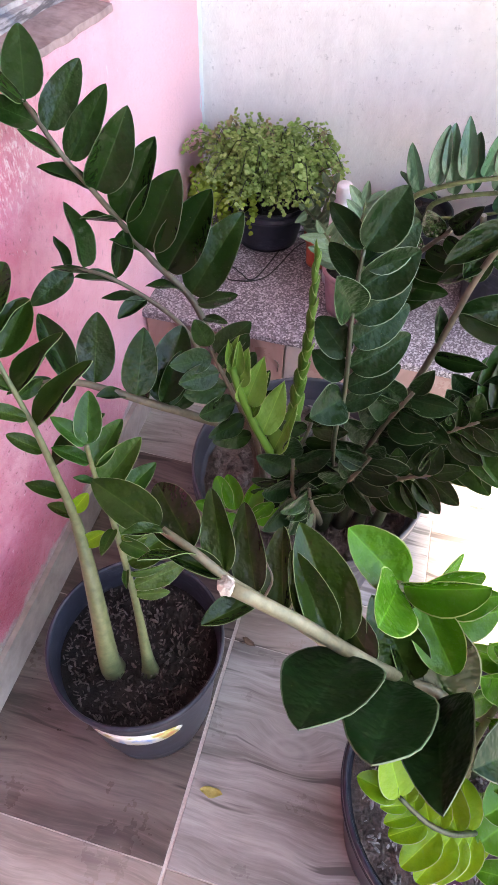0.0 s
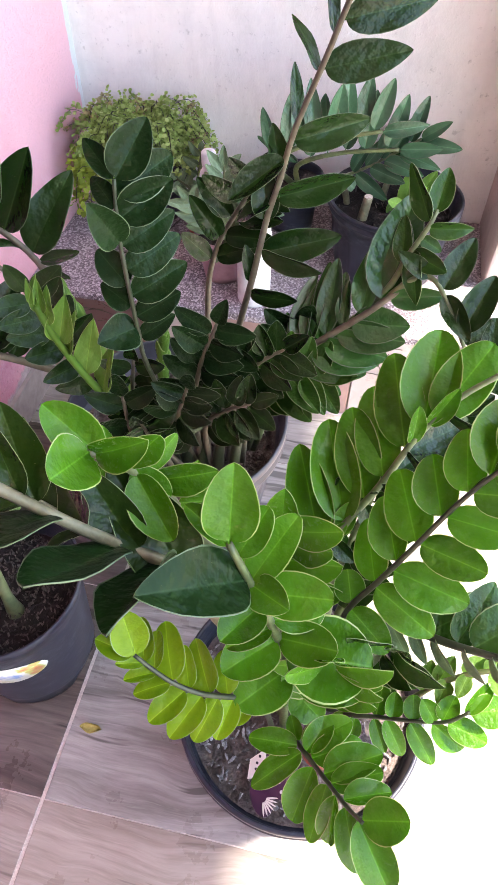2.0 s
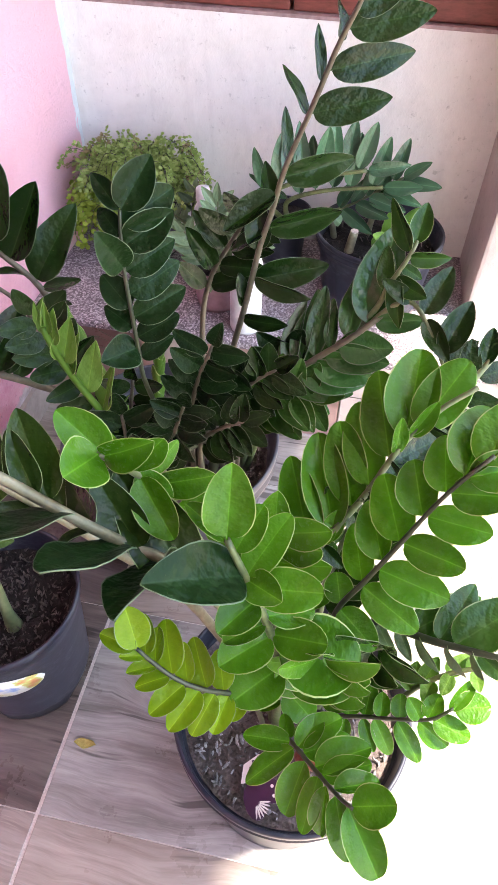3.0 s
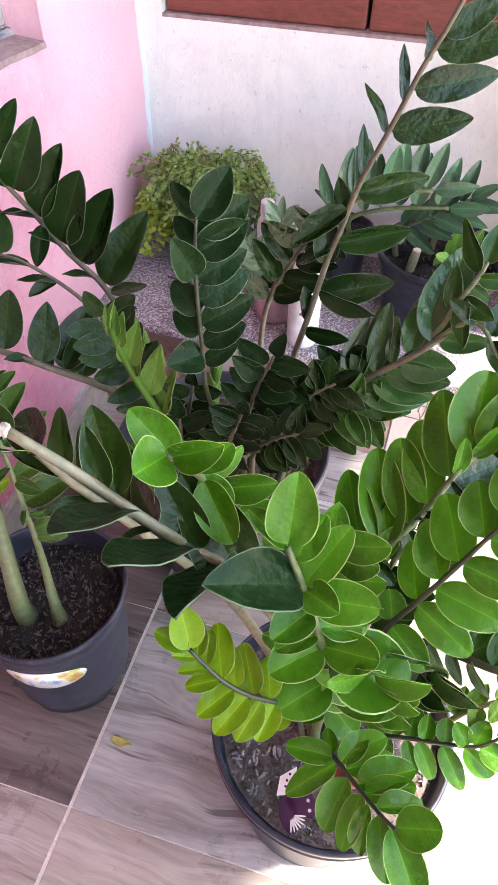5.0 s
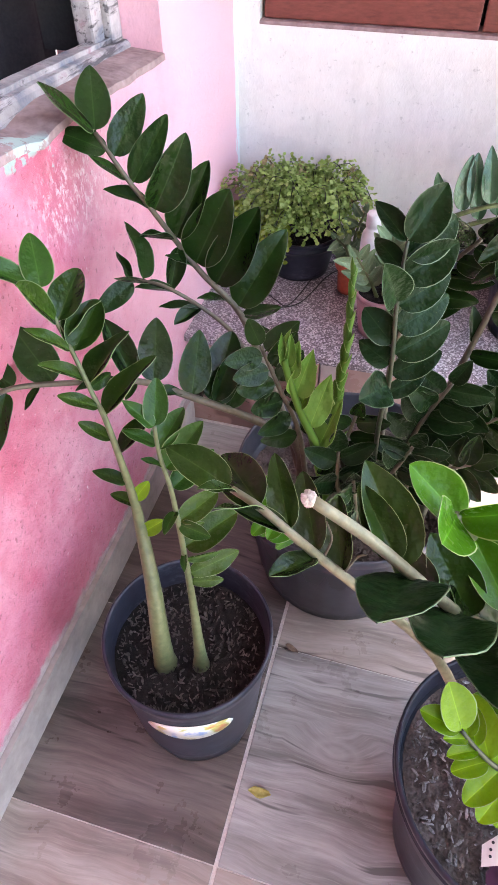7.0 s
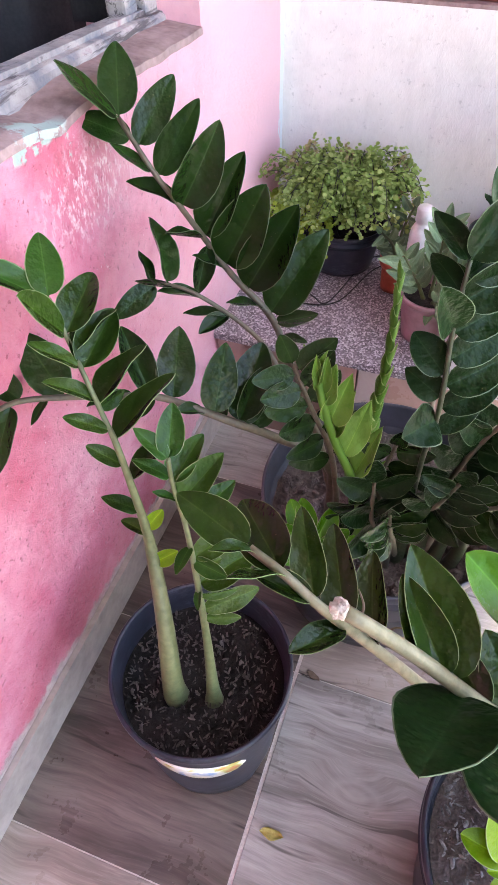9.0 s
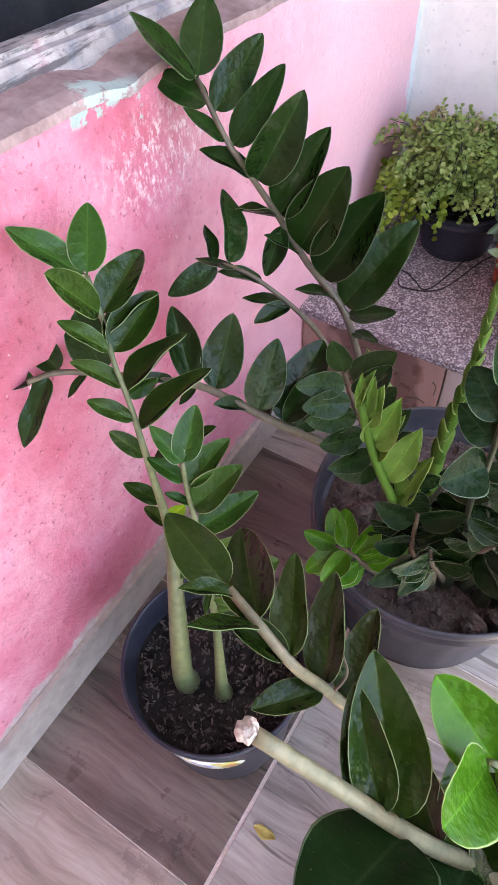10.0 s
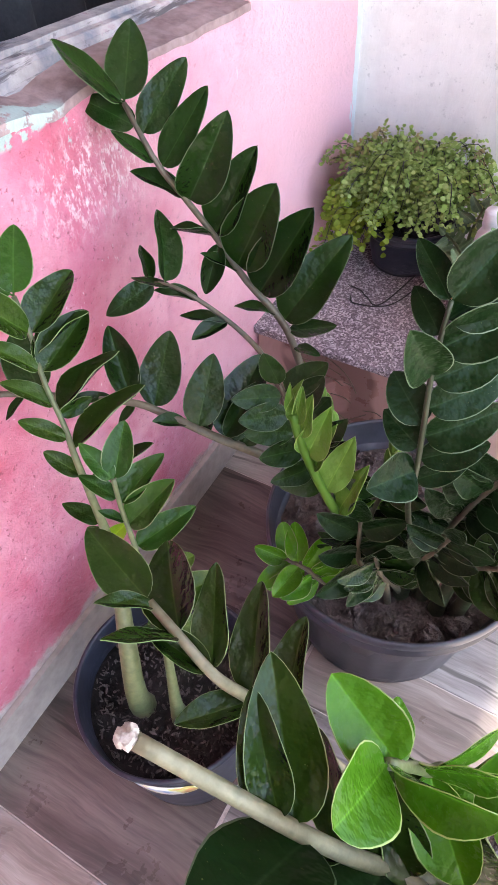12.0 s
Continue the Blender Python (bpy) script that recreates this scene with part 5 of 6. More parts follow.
leafy(front, [(0.62, 0.45, 0.2), (0.632, 0.445, 0.31), (0.645, 0.448, 0.419), (0.669, 0.434, 0.437), (0.691, 0.423, 0.45), (0.714, 0.416, 0.46), (0.741, 0.409, 0.47)],
     0.006, 0.0025, "mid", STEM_DEEP, (-0.1, -0.5, 0.85), [
         (0.518, 0.057, 0.035, 0.022, 0.5, -5), (0.756, 0.052, 0.037, 0.025, 0.55, -8), (0.429, 0.017, 0.031, -0.002, 0.5, -4),
         (0.679, 0.031, 0.054, 0.016, 0.45, 3), (0.56, 0.016, -0.029, -0.001, 0.45, 56, 'pale'), (0.72, 0.011, -0.027, 0.002, 0.45, 64, 'pale'),
         (0.851, 0.008, -0.024, 0.004, 0.45, 67, 'pale'), (0.345, 0.017, -0.028, -0.014, 0.5, 29, 'pale'), (0.458, 0.014, -0.024, -0.01, 0.5, 36, 'pale'),
         (0.315, -0.006, -0.033, -0.015, 0.5, 21, 'pale'), (0.881, 0.023, -0.018, -0.006, 0.5, 23)])
leafy(front, [(0.63, 0.44, 0.2), (0.65, 0.44, 0.27), (0.677, 0.416, 0.332), (0.696, 0.421, 0.367), (0.718, 0.426, 0.394), (0.746, 0.429, 0.413)],
     0.0045, 0.002, "shoot", STEM_GREEN, (-0.1, -0.4, 0.9), [
         (0.542, 0.001, 0.021, 0.019, 0.6, -5), (0.613, 0.011, 0.021, 0.017, 0.6, -5), (0.554, -0.015, 0.012, 0.012, 0.6, -2),
         (0.685, -0.008, -0.02, -0.003, 0.7, 6), (0.768, 0.017, 0.017, 0.013, 0.6, -5), (0.798, -0.008, -0.02, -0.003, 0.6, 7),
         (0.875, 0.019, 0.015, 0.01, 0.5, -5), (0.917, 0.005, -0.018, -0.003, 0.6, 9), (0.988, 0.018, -0.005, -0.007, 0.6, 6)])
leafy(front, [(0.6, 0.49, 0.2), (0.62, 0.52, 0.33), (0.648, 0.56, 0.45), (0.676, 0.606, 0.486), (0.701, 0.645, 0.529), (0.722, 0.673, 0.551)],
     0.006, 0.003, "dark", STEM_GREEN, (-0.1, -0.6, 0.8), [
         (0.423, -0.024, 0.014, 0.016, 0.6, -2), (0.435, 0.027, 0.037, 0.028, 0.62, 0), (0.536, -0.027, 0.023, 0.024, 0.6, -5),
         (0.571, 0.026, 0.027, 0.02, 0.6, 1), (0.661, 0.027, 0.017, 0.011, 0.55, 4), (0.714, -0.001, 0.04, 0.035, 0.5, -5),
         (0.804, -0.003, 0.035, 0.031, 0.5, 4), (0.863, 0.041, 0.015, 0.007, 0.5, 10), (0.768, 0.041, -0.007, 0.001, 0.45, 11),
         (0.417, -0.019, -0.028, -0.022, 0.5, 0), (0.923, 0.003, 0.029, 0.025, 0.5, -5), (0.399, 0.012, 0.019, 0.015, 0.5, 0)])
FILL = [
    ([(0.59, 0.43, 0.20), (0.60, 0.42, 0.32), (0.605, 0.405, 0.40), (0.60, 0.39, 0.46)], 6, 0.052, "bright"),
    ([(0.57, 0.45, 0.20), (0.555, 0.46, 0.36), (0.55, 0.46, 0.46), (0.55, 0.455, 0.53)], 6, 0.06, "bright"),
    ([(0.61, 0.44, 0.20), (0.63, 0.44, 0.33), (0.645, 0.43, 0.40), (0.65, 0.415, 0.44)], 5, 0.048, "mid"),
    ([(0.60, 0.47, 0.20), (0.60, 0.51, 0.33), (0.61, 0.535, 0.40), (0.62, 0.55, 0.45)], 6, 0.062, "mid"),
]
for k, (pts, n, size, kind) in enumerate(FILL):
    grow(front, pts, 0.007, 0.0025, n, size, (0.0, -0.7, 0.7), kind, 0.25, 55, (30, 30), 0.9, 1.1, STEM_GREEN, 110 + k, jitter=13)
# a dry reddish sheath low among the stalks
DRY_RED = grainy("dry_red_sheath", (0.14, 0.035, 0.02), (0.30, 0.09, 0.05), 60, 0.7)
part("dry_sheath", tube(spline(rel(FC, [(0.600, 0.372, 0.262), (0.612, 0.362, 0.285), (0.622, 0.366, 0.300), (0.618, 0.376, 0.318)]), 12), lambda u: 0.001 + 0.009 * math.sin(math.pi * min(1.0, 0.15 + 0.85 * u)) * (1 - 0.5 * u), 7), DRY_RED, front, "dry reddish leaf sheath", True)

# ---- things on the step ----
def frond_mat(name, c1, c2):
    """Thin dull leaflets, each with a tint of its own, that let some light through."""
    m = mat(name, c1, 0.6, 0, 0.25)
    geo = m.node_tree.nodes.new("ShaderNodeNewGeometry")
    c = ramp(m, geo.outputs["Random Per Island"], [(0.0, tuple(x * 0.7 for x in c1)), (0.4, c1), (1.0, c2)])
    ln(m, c, bsdf(m).inputs["Base Color"])
    tr = m.node_tree.nodes.new("ShaderNodeBsdfTranslucent")
    ln(m, c, tr.inputs[0])
    ms = m.node_tree.nodes.new("ShaderNodeMixShader")
    ms.inputs[0].default_value = 0.45
    ln(m, bsdf(m).outputs[0], ms.inputs[1])
    ln(m, tr.outputs[0], ms.inputs[2])
    ln(m, ms.outputs[0], m.node_tree.nodes["Material Output"].inputs[0])
    return m


FERN_LEAF = frond_mat("fern_leaf", (0.27, 0.40, 0.10), (0.46, 0.60, 0.22))
FERN_LIME = frond_mat("fern_coin_leaf", (0.25, 0.36, 0.04), (0.40, 0.52, 0.09))
FERN_DRY = grainy("dry_fern_leaf", (0.18, 0.15, 0.06), (0.32, 0.28, 0.12), 30, 0.8)
WIRY = mat("black_wiry_stalk", (0.012, 0.009, 0.008), 0.5)
TERRACOTTA = grainy("red_clay", (0.36, 0.065, 0.03), (0.46, 0.11, 0.06), 18, 0.6)
PINK_PLASTIC = grainy("dusty_pink_plastic", (0.28, 0.15, 0.17), (0.36, 0.21, 0.23), 10, 0.5, 0.1)
WHITE_PLASTIC = grainy("white_plastic", (0.66, 0.65, 0.66), (0.76, 0.75, 0.76), 8, 0.35, 0.05)
DARK_PAINT = mat("dark_paint", (0.02, 0.02, 0.025), 0.5)
ROSE_PAINT = mat("rose_paint", (0.55, 0.08, 0.14), 0.5)
SILVER_LEAF = leaf_mat("glossy_blue_green_leaf", (0.025, 0.08, 0.04), (0.07, 0.16, 0.085), 0.12, 0.18, 0.3, 0.3)
LEAVES["silver"] = leaf_set("silver", SILVER_LEAF, MARGIN_DARK, 0.42)


def coin(bm, p, out, up, size):
    """A small fan-shaped leaflet with a little thickness."""
    y = out.normalized()
    z = (up - y * up.dot(y)).normalized()
    x = y.cross(z)
    rim = [(0, 0), (0.42, 0.35), (0.5, 0.72), (0.3, 0.98), (0.0, 1.0), (-0.3, 0.98), (-0.5, 0.72), (-0.42, 0.35)]
    top = [bm.verts.new(p + size * (a * x + b * y + 0.05 * z)) for a, b in rim]
    bot = [bm.verts.new(p + size * (a * x + b * y - 0.02 * z)) for a, b in rim]
    bm.faces.new(top)
    bm.faces.new(list(reversed(bot)))
    for i in range(8):
        bm.faces.new((top[i], bot[i], bot[(i + 1) % 8], top[(i + 1) % 8]))


def fern_foliage(parent, name, n, reach, rise, size, material, seed, spread=(0, 6.283), origin=(0, 0, 0.08), droop=0.5, step=9):
    rng = random.Random(seed)
    bl, bs = bmesh.new(), bmesh.new()
    for _ in range(n):
        a = rng.uniform(*spread)
        d = Vector((math.cos(a) * (0.75 if math.cos(a) < 0 else 1.0), math.sin(a) * (0.3 if math.sin(a) > 0 else 0.9), 0))
        rr, hh = reach * rng.uniform(0.2, 1.0), rise * rng.uniform(0.45, 1.12)
        o = Vector(origin) + Vector((rng.uniform(-0.05, 0.05), rng.uniform(-0.03, 0.03), 0))
        path = spline([o, o + d * rr * 0.35 + Vector((0, 0, hh * 0.75)), o + d * rr * 0.75 + Vector((0, 0, hh)), o + d * rr + Vector((0, 0, hh * (1 - droop)))], 10)
        tube(path, 0.0007, 3, bs, False)
        for k in range(4, 11):
            t = (path[min(k + 1, 10)] - path[k - 1]).normalized()
            for s in (1, -1):
                side = (t.cross(Vector((0, 0, 1))).normalized() * s)
                twig = path[k] + side * 0.004
                m = rng.randint(2, 4)
                run = side * rng.uniform(0.6, 1.0) + t * rng.uniform(0.2, 0.8) + Vector((0, 0, rng.uniform(-0.35, 0.3)))
                for j in range(m):
                    q = twig + run * size * 0.85 * j
                    up = Vector((rng.uniform(-0.7, 0.7), rng.uniform(-1.0, 0.3), 1)).normalized()
                    out = run + Vector((rng.uniform(-0.8, 0.8), rng.uniform(-0.8, 0.8), rng.uniform(-0.7, 0.4)))
                    coin(bl, q, out, up, size * rng.uniform(0.7, 1.25))
    f = tagged(part(name, bl, material, parent), kind="stuff")
    tagged(part("stalk_tuft", bs, WIRY, parent), kind="stuff")
    return f


FZ = SLAB_Z
fern = thing("fern", "bushy light green maidenhair fern in a shallow black pot", "potted plant", (0.150, 1.325, FZ))
pot(fern, 0.080, 0.088, POT, 0.72, 0.012, 0, 2)
soil(fern, 0.072, 0.074, SOIL, 11)
fern_foliage(fern, "foliage", 190, 0.138, 0.114, 0.0064, FERN_LEAF, 5, droop=0.2)
fern_foliage(fern, "foliage", 20, 0.115, 0.06, 0.0098, FERN_LIME, 6, (2.7, 4.4), (-0.03, -0.03, 0.085), 1.2)
fern_foliage(fern, "dry_sprig", 7, 0.13, 0.115, 0.005, FERN_DRY, 7, (2.8, 3.4), (-0.03, 0.0, 0.09), 0.1)
fern_foliage(fern, "dry_sprig", 2, 0.12, 0.15, 0.005, FERN_DRY, 9, (-0.3, 0.1), (0.03, 0.0, 0.09), 0.15)

small_red = thing("plant_pot", "small red clay pot behind the pink pot", "plant pot", (0.262, 1.268, FZ))
pot(small_red, 0.031, 0.062, TERRACOTTA, 0.72, 0.008, 0, 1)
soil(small_red, 0.026, 0.05, SOIL, 12)
frond(small_red, [(0, 0, 0.05), (0.0, 0.0, 0.11), (0.015, -0.02, 0.17)], 0.004, 0.002, 5, 0.034, (0.0, -0.8, 0.6), "pale", 0.1, 55, 20, 0.9, 1.1, STEM_GREEN, 61)
frond(small_red, [(0, 0, 0.05), (-0.012, -0.01, 0.09), (-0.03, -0.03, 0.12)], 0.004, 0.002, 4, 0.03, (0.0, -0.8, 0.6), "pale", 0.1, 55, 20, 0.9, 1.1, STEM_GREEN, 62)

pink_pot = thing("succulent", "grey-green succulent in a dusty pink plastic pot", "potted plant", (0.335, 1.152, FZ))
pot(pink_pot, 0.050, 0.085, PINK_PLASTIC, 0.7, 0.006, 0, 1)
soil(pink_pot, 0.044, 0.07, SOIL, 13)
for k, (dx, dy, dz) in enumerate([(-0.05, -0.02, 0.15), (0.0, 0.02, 0.19), (0.05, -0.02, 0.17), (0.03, -0.05, 0.11), (0.07, 0.03, 0.13)]):
    frond(pink_pot, [(dx * 0.2, dy * 0.2, 0.07), (dx * 0.5, dy * 0.5, dz * 0.7), (dx, dy, dz)], 0.004, 0.002, 5, 0.045, (dx * 4, -0.8, 0.6), "pale", 0.25, 42, 20, 0.9, 0.9, STEM_GREEN, 70 + k)


def bottle(at, h, r, face):
    """A white plastic bottle stood among the pots, rounded at the top."""
    b = thing("bottle", "white plastic bottle painted with small dark and rose marks" if face else "tall white plastic bottle standing among the pots", "bottle", at)
    prof = [(0, 0), (r * 0.92, 0), (r, 0.006), (r, h * 0.62), (r * 0.97, h * 0.72), (r * 0.82, h * 0.86), (r * 0.5, h * 0.96), (r * 0.2, h), (0, h)]
    if not face:
        prof = [(0, 0), (r * 0.95, 0), (r, 0.006), (r, h * 0.74), (r * 0.9, h * 0.80), (r * 0.62, h * 0.85), (r * 0.62, h * 0.87), (r * 0.7, h * 0.875), (r * 0.7, h * 0.985), (r * 0.62, h), (0, h)]
    part("body", lathe(prof, 40), WHITE_PLASTIC, b, "", True)
    if face:
        for x, z, s, m in ((-0.38, 0.80, 0.16, DARK_PAINT), (0.30, 0.80, 0.16, DARK_PAINT), (-0.02, 0.68, 0.13, ROSE_PAINT), (0.1, 0.42, 0.22, ROSE_PAINT)):
            rr = r * (1.0 if z < 0.7 else 0.9) + 0.0008
            bm = bmesh.new()
            bmesh.ops.create_uvsphere(bm, u_segments=10, v_segments=6, radius=1, matrix=Matrix.Translation((x * r, -rr * math.sqrt(max(0.1, 1 - x * x)), z * h)) @ Matrix.Diagonal((s * r, 0.0012, s * r * 0.6, 1)))
            part("painted_mark", bm, m, b, "", True)
    return b


bottle((0.402, 1.09, FZ), 0.178, 0.028, True)
bottle((0.296, 1.222, FZ), 0.185, 0.018, False)

black = thing("potted_cuttings", "black pot with thick cut stalks and a few light leaves", "potted plant", (0.613, 1.236, FZ))
pot(black, 0.113, 0.140, POT, 0.78, 0.012, 14, 2)
soil(black, 0.103, 0.105, SOIL, 14, 80, CHIP, 0.012)
for k, (x, y, h, lean, r) in enumerate([(-0.050, -0.03, 0.045, 0.006, 0.0085), (-0.022, 0.035, 0.065, 0.008, 0.006), (-0.080, 0.02, 0.05, -0.012, 0.006), (0.010, -0.055, 0.055, -0.012, 0.004)]):
    bm = tube(spline([(x, y, 0.10), (x + lean * 0.5, y, 0.10 + h * 0.5), (x + lean, y, 0.10 + h)], 6), lambda u: r - 0.15 * r * u, 10)
    st = part("cut_stalk", bm, STEM_PALE, black, "pale cut stalk", True)
    part("cut_end", tube([Vector((x + lean, y, 0.10 + h)), Vector((x + lean, y, 0.102 + h))], r * 0.8, 10), CUT, st)
for base, tip_, w_, kind in (((0.015, 0.0, 0.11), (0.02, 0.0, 0.185), 0.4, "shoot"), ((0.02, 0.0, 0.11), (0.045, -0.02, 0.165), 0.4, "lime"), ((0.0, 0.0, 0.11), (-0.005, -0.03, 0.145), 0.6, "shoot"),
                             ((-0.07, 0.0, 0.14), (-0.085, -0.02, 0.165), 0.6, "pale"), ((0.012, -0.05, 0.15), (-0.012, -0.07, 0.165), 0.5, "shoot"), ((0.03, 0.02, 0.11), (0.06, 0.03, 0.17), 0.4, "shoot")):
    b_, t_ = Vector(base), Vector(tip_)
    leaf_at(black, LEAVES[kind][2], b_, t_ - b_, Vector((0.1, -0.8, 0.6)), (t_ - b_).length, w_ / 0.5)

# the glossy plant at the back, its pot hidden behind the others
back = thing("glossy_plant", "glossy blue-green leafy plant in a low dark pot", "potted plant", (0.424, 1.338, FZ))
pot(back, 0.058, 0.10, POT, 0.75, 0.012, 0, 1)
soil(back, 0.052, 0.085, SOIL, 15)
for k, (pts, n) in enumerate([
        ([(0.0, 0, 0.08), (-0.02, -0.10, 0.17), (0.03, -0.125, 0.215), (0.09, -0.125, 0.235), (0.15, -0.125, 0.25)], 8),
        ([(0.01, 0, 0.08), (0.02, -0.08, 0.16), (0.09, -0.105, 0.20), (0.18, -0.115, 0.22)], 6)]):
    frond(back, pts, 0.006, 0.003, n, 0.085, (0.05, -0.95, 0.3), "silver", 0.3, 72, (0, 10), 0.95, 0.85, STEM_GREEN, 90 + k, jitter=13, sides=(-1,), turn=0.0)
frond(back, [(0.02, 0, 0.08), (0.12, -0.08, 0.16), (0.21, -0.115, 0.24)], 0.004, 0.002, 5, 0.075, (0.0, -0.8, 0.5), "silver", 0.4, 35, (10, 10), 0.95, 0.8, STEM_GREEN, 95)

cactus = thing("cactus", "small dark green spiny cactus against the grey wall", "cactus", (0.60, 1.385, FZ))
pot(cactus, 0.022, 0.10, POT, 0.8, 0.006, 0, 1)
for k, (x, h) in enumerate([(-0.006, 0.185), (0.009, 0.17)]):
    bm = lathe([(0, 0.09), (0.006, 0.10), (0.0075, h * 0.85), (0.004, h - 0.004), (0, h)], 24, None, lambda a, kk: (0.0015 * math.cos(8 * a), 0))
    bmesh.ops.translate(bm, vec=(x, 0, 0), verts=bm.verts)
    part("column", bm, LEAF_DARK, cactus, "", True)

# wires and dry twigs on the step
rng = random.Random(77)
for k, pts in enumerate([
        [(0.24, 1.36, FZ + 0.003), (0.20, 1.335, FZ + 0.003), (0.165, 1.245 - 0.06, FZ + 0.003), (0.135, 1.19, FZ + 0.003), (0.12, 1.20, FZ + 0.004), (0.10, 1.205, FZ + 0.003)],
        [(0.25, 1.345, FZ + 0.003), (0.215, 1.30, FZ + 0.003), (0.18, 1.19, FZ + 0.003), (0.125, 1.165, FZ + 0.003), (0.11, 1.18, FZ + 0.003)]]):
    wv = link("wire", tube(spline(pts, 40), 0.0013, 6), WIRY, None, "", True)
    tagged(wv, "thin black wire lying on the terrazzo step", "wire", "wires")
for k in range(26):
    x, z = (rng.uniform(0.62, 0.76), rng.uniform(0.05, 0.18)) if k < 14 else (rng.uniform(0.10, 0.25), rng.uniform(0.06, 0.17))
    a = rng.uniform(-0.5, 3.4)
    l = rng.uniform(0.015, 0.05)
    d = Vector((math.cos(a), 0, 0.8 * math.sin(a))) * l
    p = Vector((x, SLAB_Y + 0.0095, max(z, 0.8 * l + 0.004)))
    tw = link("dry_twig", tube(spline([p - d, p + Vector((0.004, 0.0, 0.005)), p + d], 8), 0.0009, 5), STEM_DARK)
    tagged(tw, "thin dry dark root clinging to the tiled riser", "root", "dry roots")

# ---- on the floor ----
def fallen(name, at, size, turn, material, label):
    bm = bmesh.new()
    n = 9
    rows_ = []
    for i in range(n + 1):
        u = i / n
        h = 0.22 * math.sin(math.pi * u) ** 0.8 + 0.004
        rows_.append([bm.verts.new((u - 0.5, s * h + 0.03 * math.sin(9 * u), 0.02 + 0.10 * s * s + 0.04 * math.sin(5 * u + s) + dz)) for dz in (0.02, 0.0) for s in (-1, -0.5, 0, 0.5, 1)])
    for a, b in zip(rows_, rows_[1:]):
        for k in range(4):
            bm.faces.new((a[k], a[k + 1], b[k + 1], b[k]))
            bm.faces.new((a[5 + k + 1], a[5 + k], b[5 + k], b[5 + k + 1]))
        for k, l in ((0, 5), (4, 9)):
            bm.faces.new((a[k], b[k], b[l], a[l]))
    bmesh.ops.recalc_face_normals(bm, faces=bm.faces)
    bmesh.ops.scale(bm, vec=(size, size, size), verts=bm.verts)
    ob = link(name, bm, material, None, "", True)
    ob.matrix_world = pose(*at, 0, 0, turn)
    return tagged(ob, label, "leaf")


YELLOW = grainy("yellowed_leaf", (0.34, 0.27, 0.05), (0.46, 0.40, 0.12), 50, 0.6)
BROWN = grainy("brown_leaf", (0.10, 0.06, 0.04), (0.17, 0.11, 0.07), 50, 0.7)
fallen("fallen_leaf", (0.318, 0.408, 0.0), 0.030, 4, YELLOW, "yellowed fallen leaflet lying on the floor")
fallen("fallen_leaf", (0.312, 0.614, 0.0), 0.022, -20, BROWN, "small brown dry leaf on the floor joint")

# sticker on the slim plant's pot
STICKER = mat("sticker_paper", (0.72, 0.72, 0.70), 0.4)
v = coords(STICKER)
ln(STICKER, ramp(STICKER, noise_tex(STICKER, v, 34, 3), [(0.34, (0.20, 0.34, 0.62)), (0.42, (0.70, 0.70, 0.68)), (0.54, (0.72, 0.70, 0.60)), (0.60, (0.46, 0.50, 0.14)), (0.70, (0.55, 0.20, 0.08))]), bsdf(STICKER).inputs["Base Color"])
bm = bmesh.new()
rows_ = []
for i in range(25):
    f = i / 24
    a = radians(-97 + 66 * (f - 0.12))
    hh = 1 - (2 * f - 1) ** 2
    col = []
    for z in (0.134 - 0.024 * math.sqrt(hh) - 0.001, 0.134 + 0.024 * math.sqrt(hh) + 0.001):
        r = 0.103 * 0.8 + (0.0975 - 0.103 * 0.8) * (z / 0.196) + 0.0012
        col.append(bm.verts.new((r * math.cos(a), r * math.sin(a), z)))
        col.append(bm.verts.new(((r - 0.0007) * math.cos(a), (r - 0.0007) * math.sin(a), z)))
    rows_.append(col)
for a, b in zip(rows_, rows_[1:]):
    for q in ((0, 2), (3, 1), (2, 3), (1, 0)):
        bm.faces.new((a[q[0]], b[q[0]], b[q[1]], a[q[1]]))
bmesh.ops.recalc_face_normals(bm, faces=bm.faces)
part("sticker", bm, STICKER, slim, "torn oval paper sticker in white, yellow and blue", True)

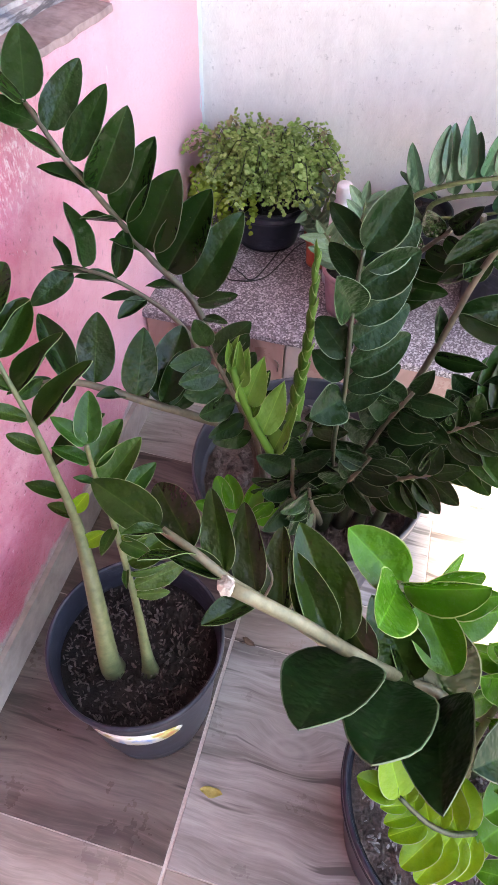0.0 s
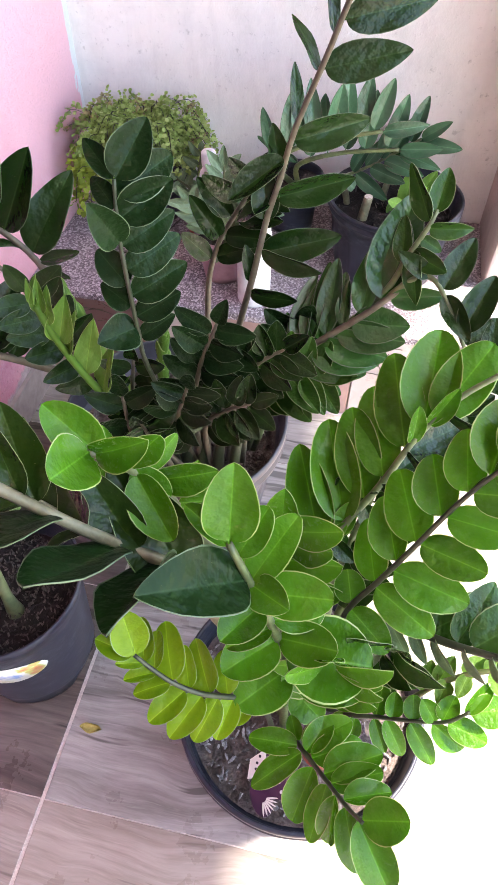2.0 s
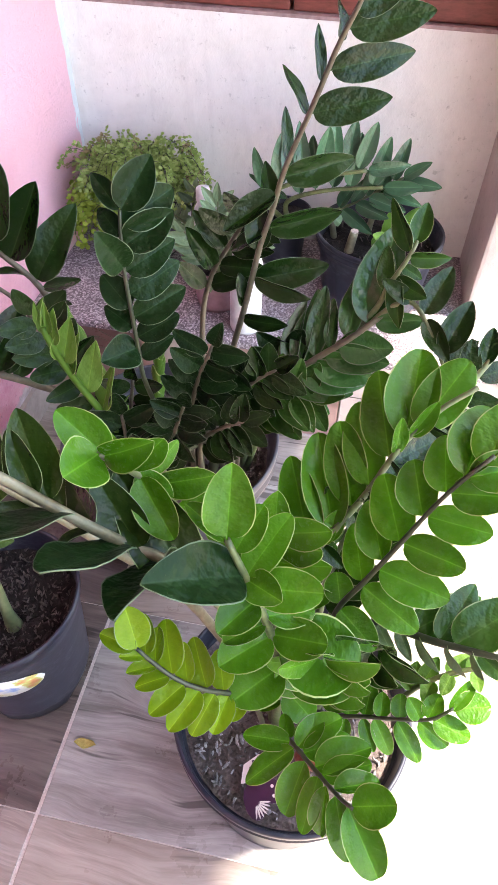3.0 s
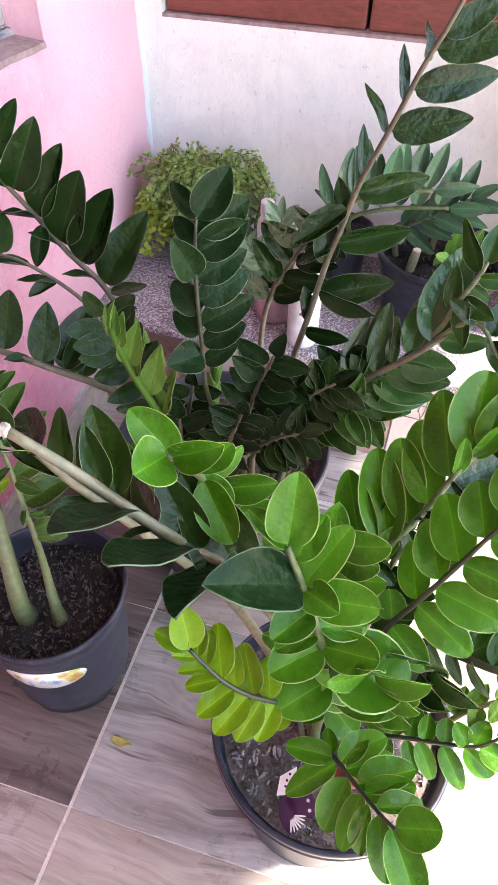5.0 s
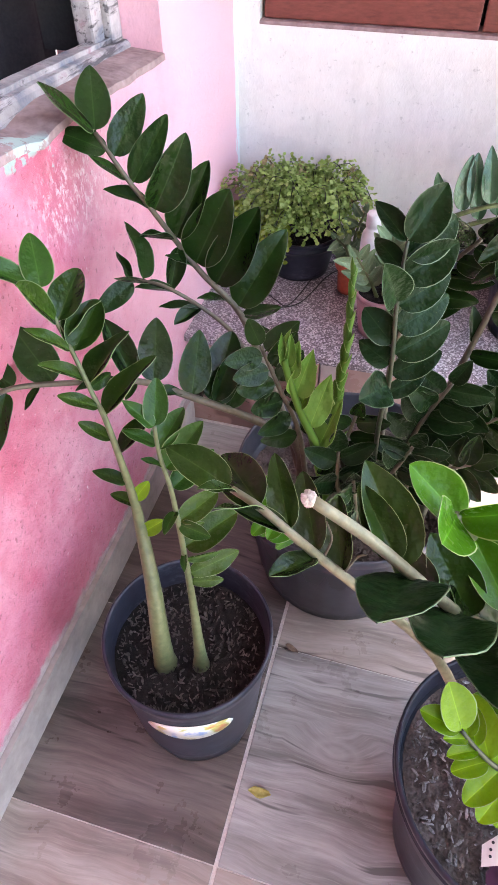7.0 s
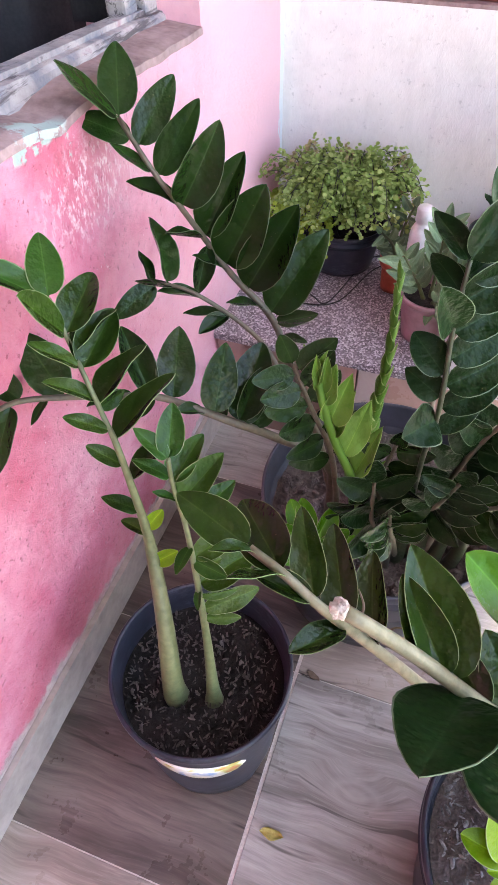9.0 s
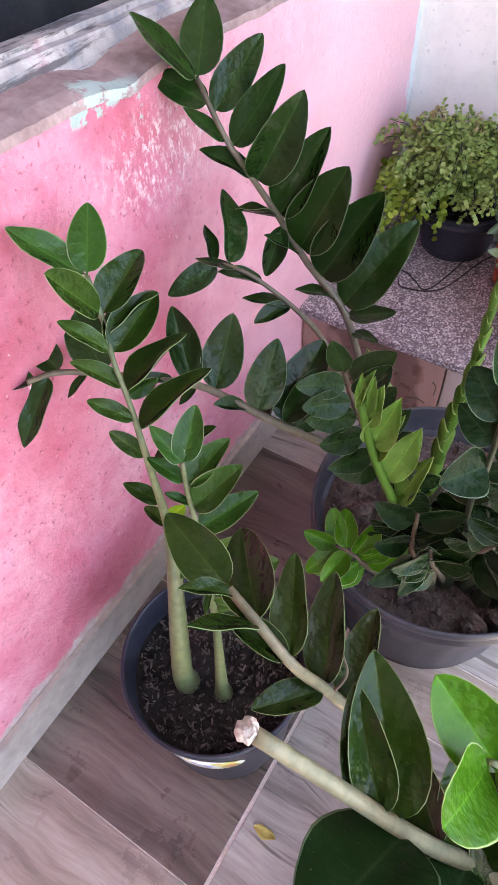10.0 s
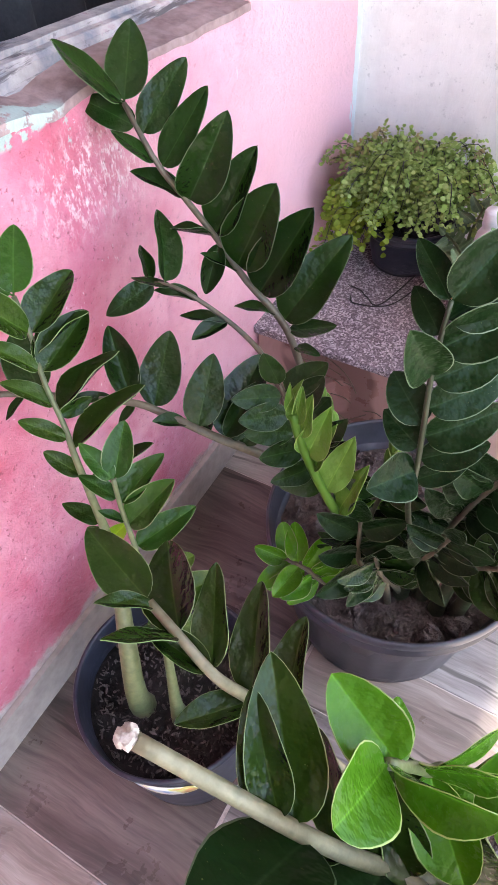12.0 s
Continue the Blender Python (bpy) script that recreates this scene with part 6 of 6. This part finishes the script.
# butterfly ornament on the soil of the front plant
PURPLE = mat("violet_paint", (0.055, 0.018, 0.05), 0.35)
CREAM = mat("cream_paint", (0.72, 0.66, 0.62), 0.4)
orn = thing("butterfly_ornament", "violet and white painted butterfly ornament on dry soil", "ornament", (0.566, 0.345, 0.222))
orn.scale = (0.78, 0.78, 0.78)
orn.rotation_euler = (radians(18), radians(-8), radians(-38))


def wing(name, outline, z, material, parent, thick=0.0025):
    bm = bmesh.new()
    top = [bm.verts.new((x, y, z + thick)) for x, y in outline]
    bot = [bm.verts.new((x, y, z)) for x, y in outline]
    bm.faces.new(top)
    bm.faces.new(list(reversed(bot)))
    n = len(outline)
    for i in range(n):
        bm.faces.new((top[i], bot[i], bot[(i + 1) % n], top[(i + 1) % n]))
    bmesh.ops.recalc_face_normals(bm, faces=bm.faces)
    return part(name, bm, material, parent)


def oval(cx, cy, a, b, turn=0, n=18):
    return [(cx + a * math.cos(2 * math.pi * i / n) * math.cos(turn) - b * math.sin(2 * math.pi * i / n) * math.sin(turn),
             cy + a * math.cos(2 * math.pi * i / n) * math.sin(turn) + b * math.sin(2 * math.pi * i / n) * math.cos(turn)) for i in range(n)]


wing("wing", oval(0.005, 0.008, 0.026, 0.016, 0.2), 0, PURPLE, orn)
wing("wing", oval(0.008, -0.014, 0.022, 0.013, -0.4), 0, PURPLE, orn)
head = wing("wing", [(-0.020, -0.012), (-0.034, 0.006), (-0.028, 0.030), (-0.016, 0.016), (-0.008, 0.004)], 0.001, CREAM, orn)
for k in range(7):
    a = -0.7 + 0.25 * k
    wing("stripe", oval(0.010 + 0.012 * math.cos(a), -0.012 + 0.012 * math.sin(a), 0.008, 0.0011, a, 8), 0.0028, CREAM, orn, 0.0006)
for x, y in ((0.012, 0.016), (0.0, 0.016), (0.022, 0.010), (-0.006, 0.008)):
    wing("spot", oval(x, y, 0.0022, 0.0022, 0, 10), 0.0028, CREAM, orn, 0.0006)
for x, y in ((-0.024, 0.010), (-0.020, 0.004), (-0.027, 0.018)):
    wing("spot", oval(x, y, 0.0018, 0.0018, 0, 10), 0.0038, DARK_PAINT, orn, 0.0006)
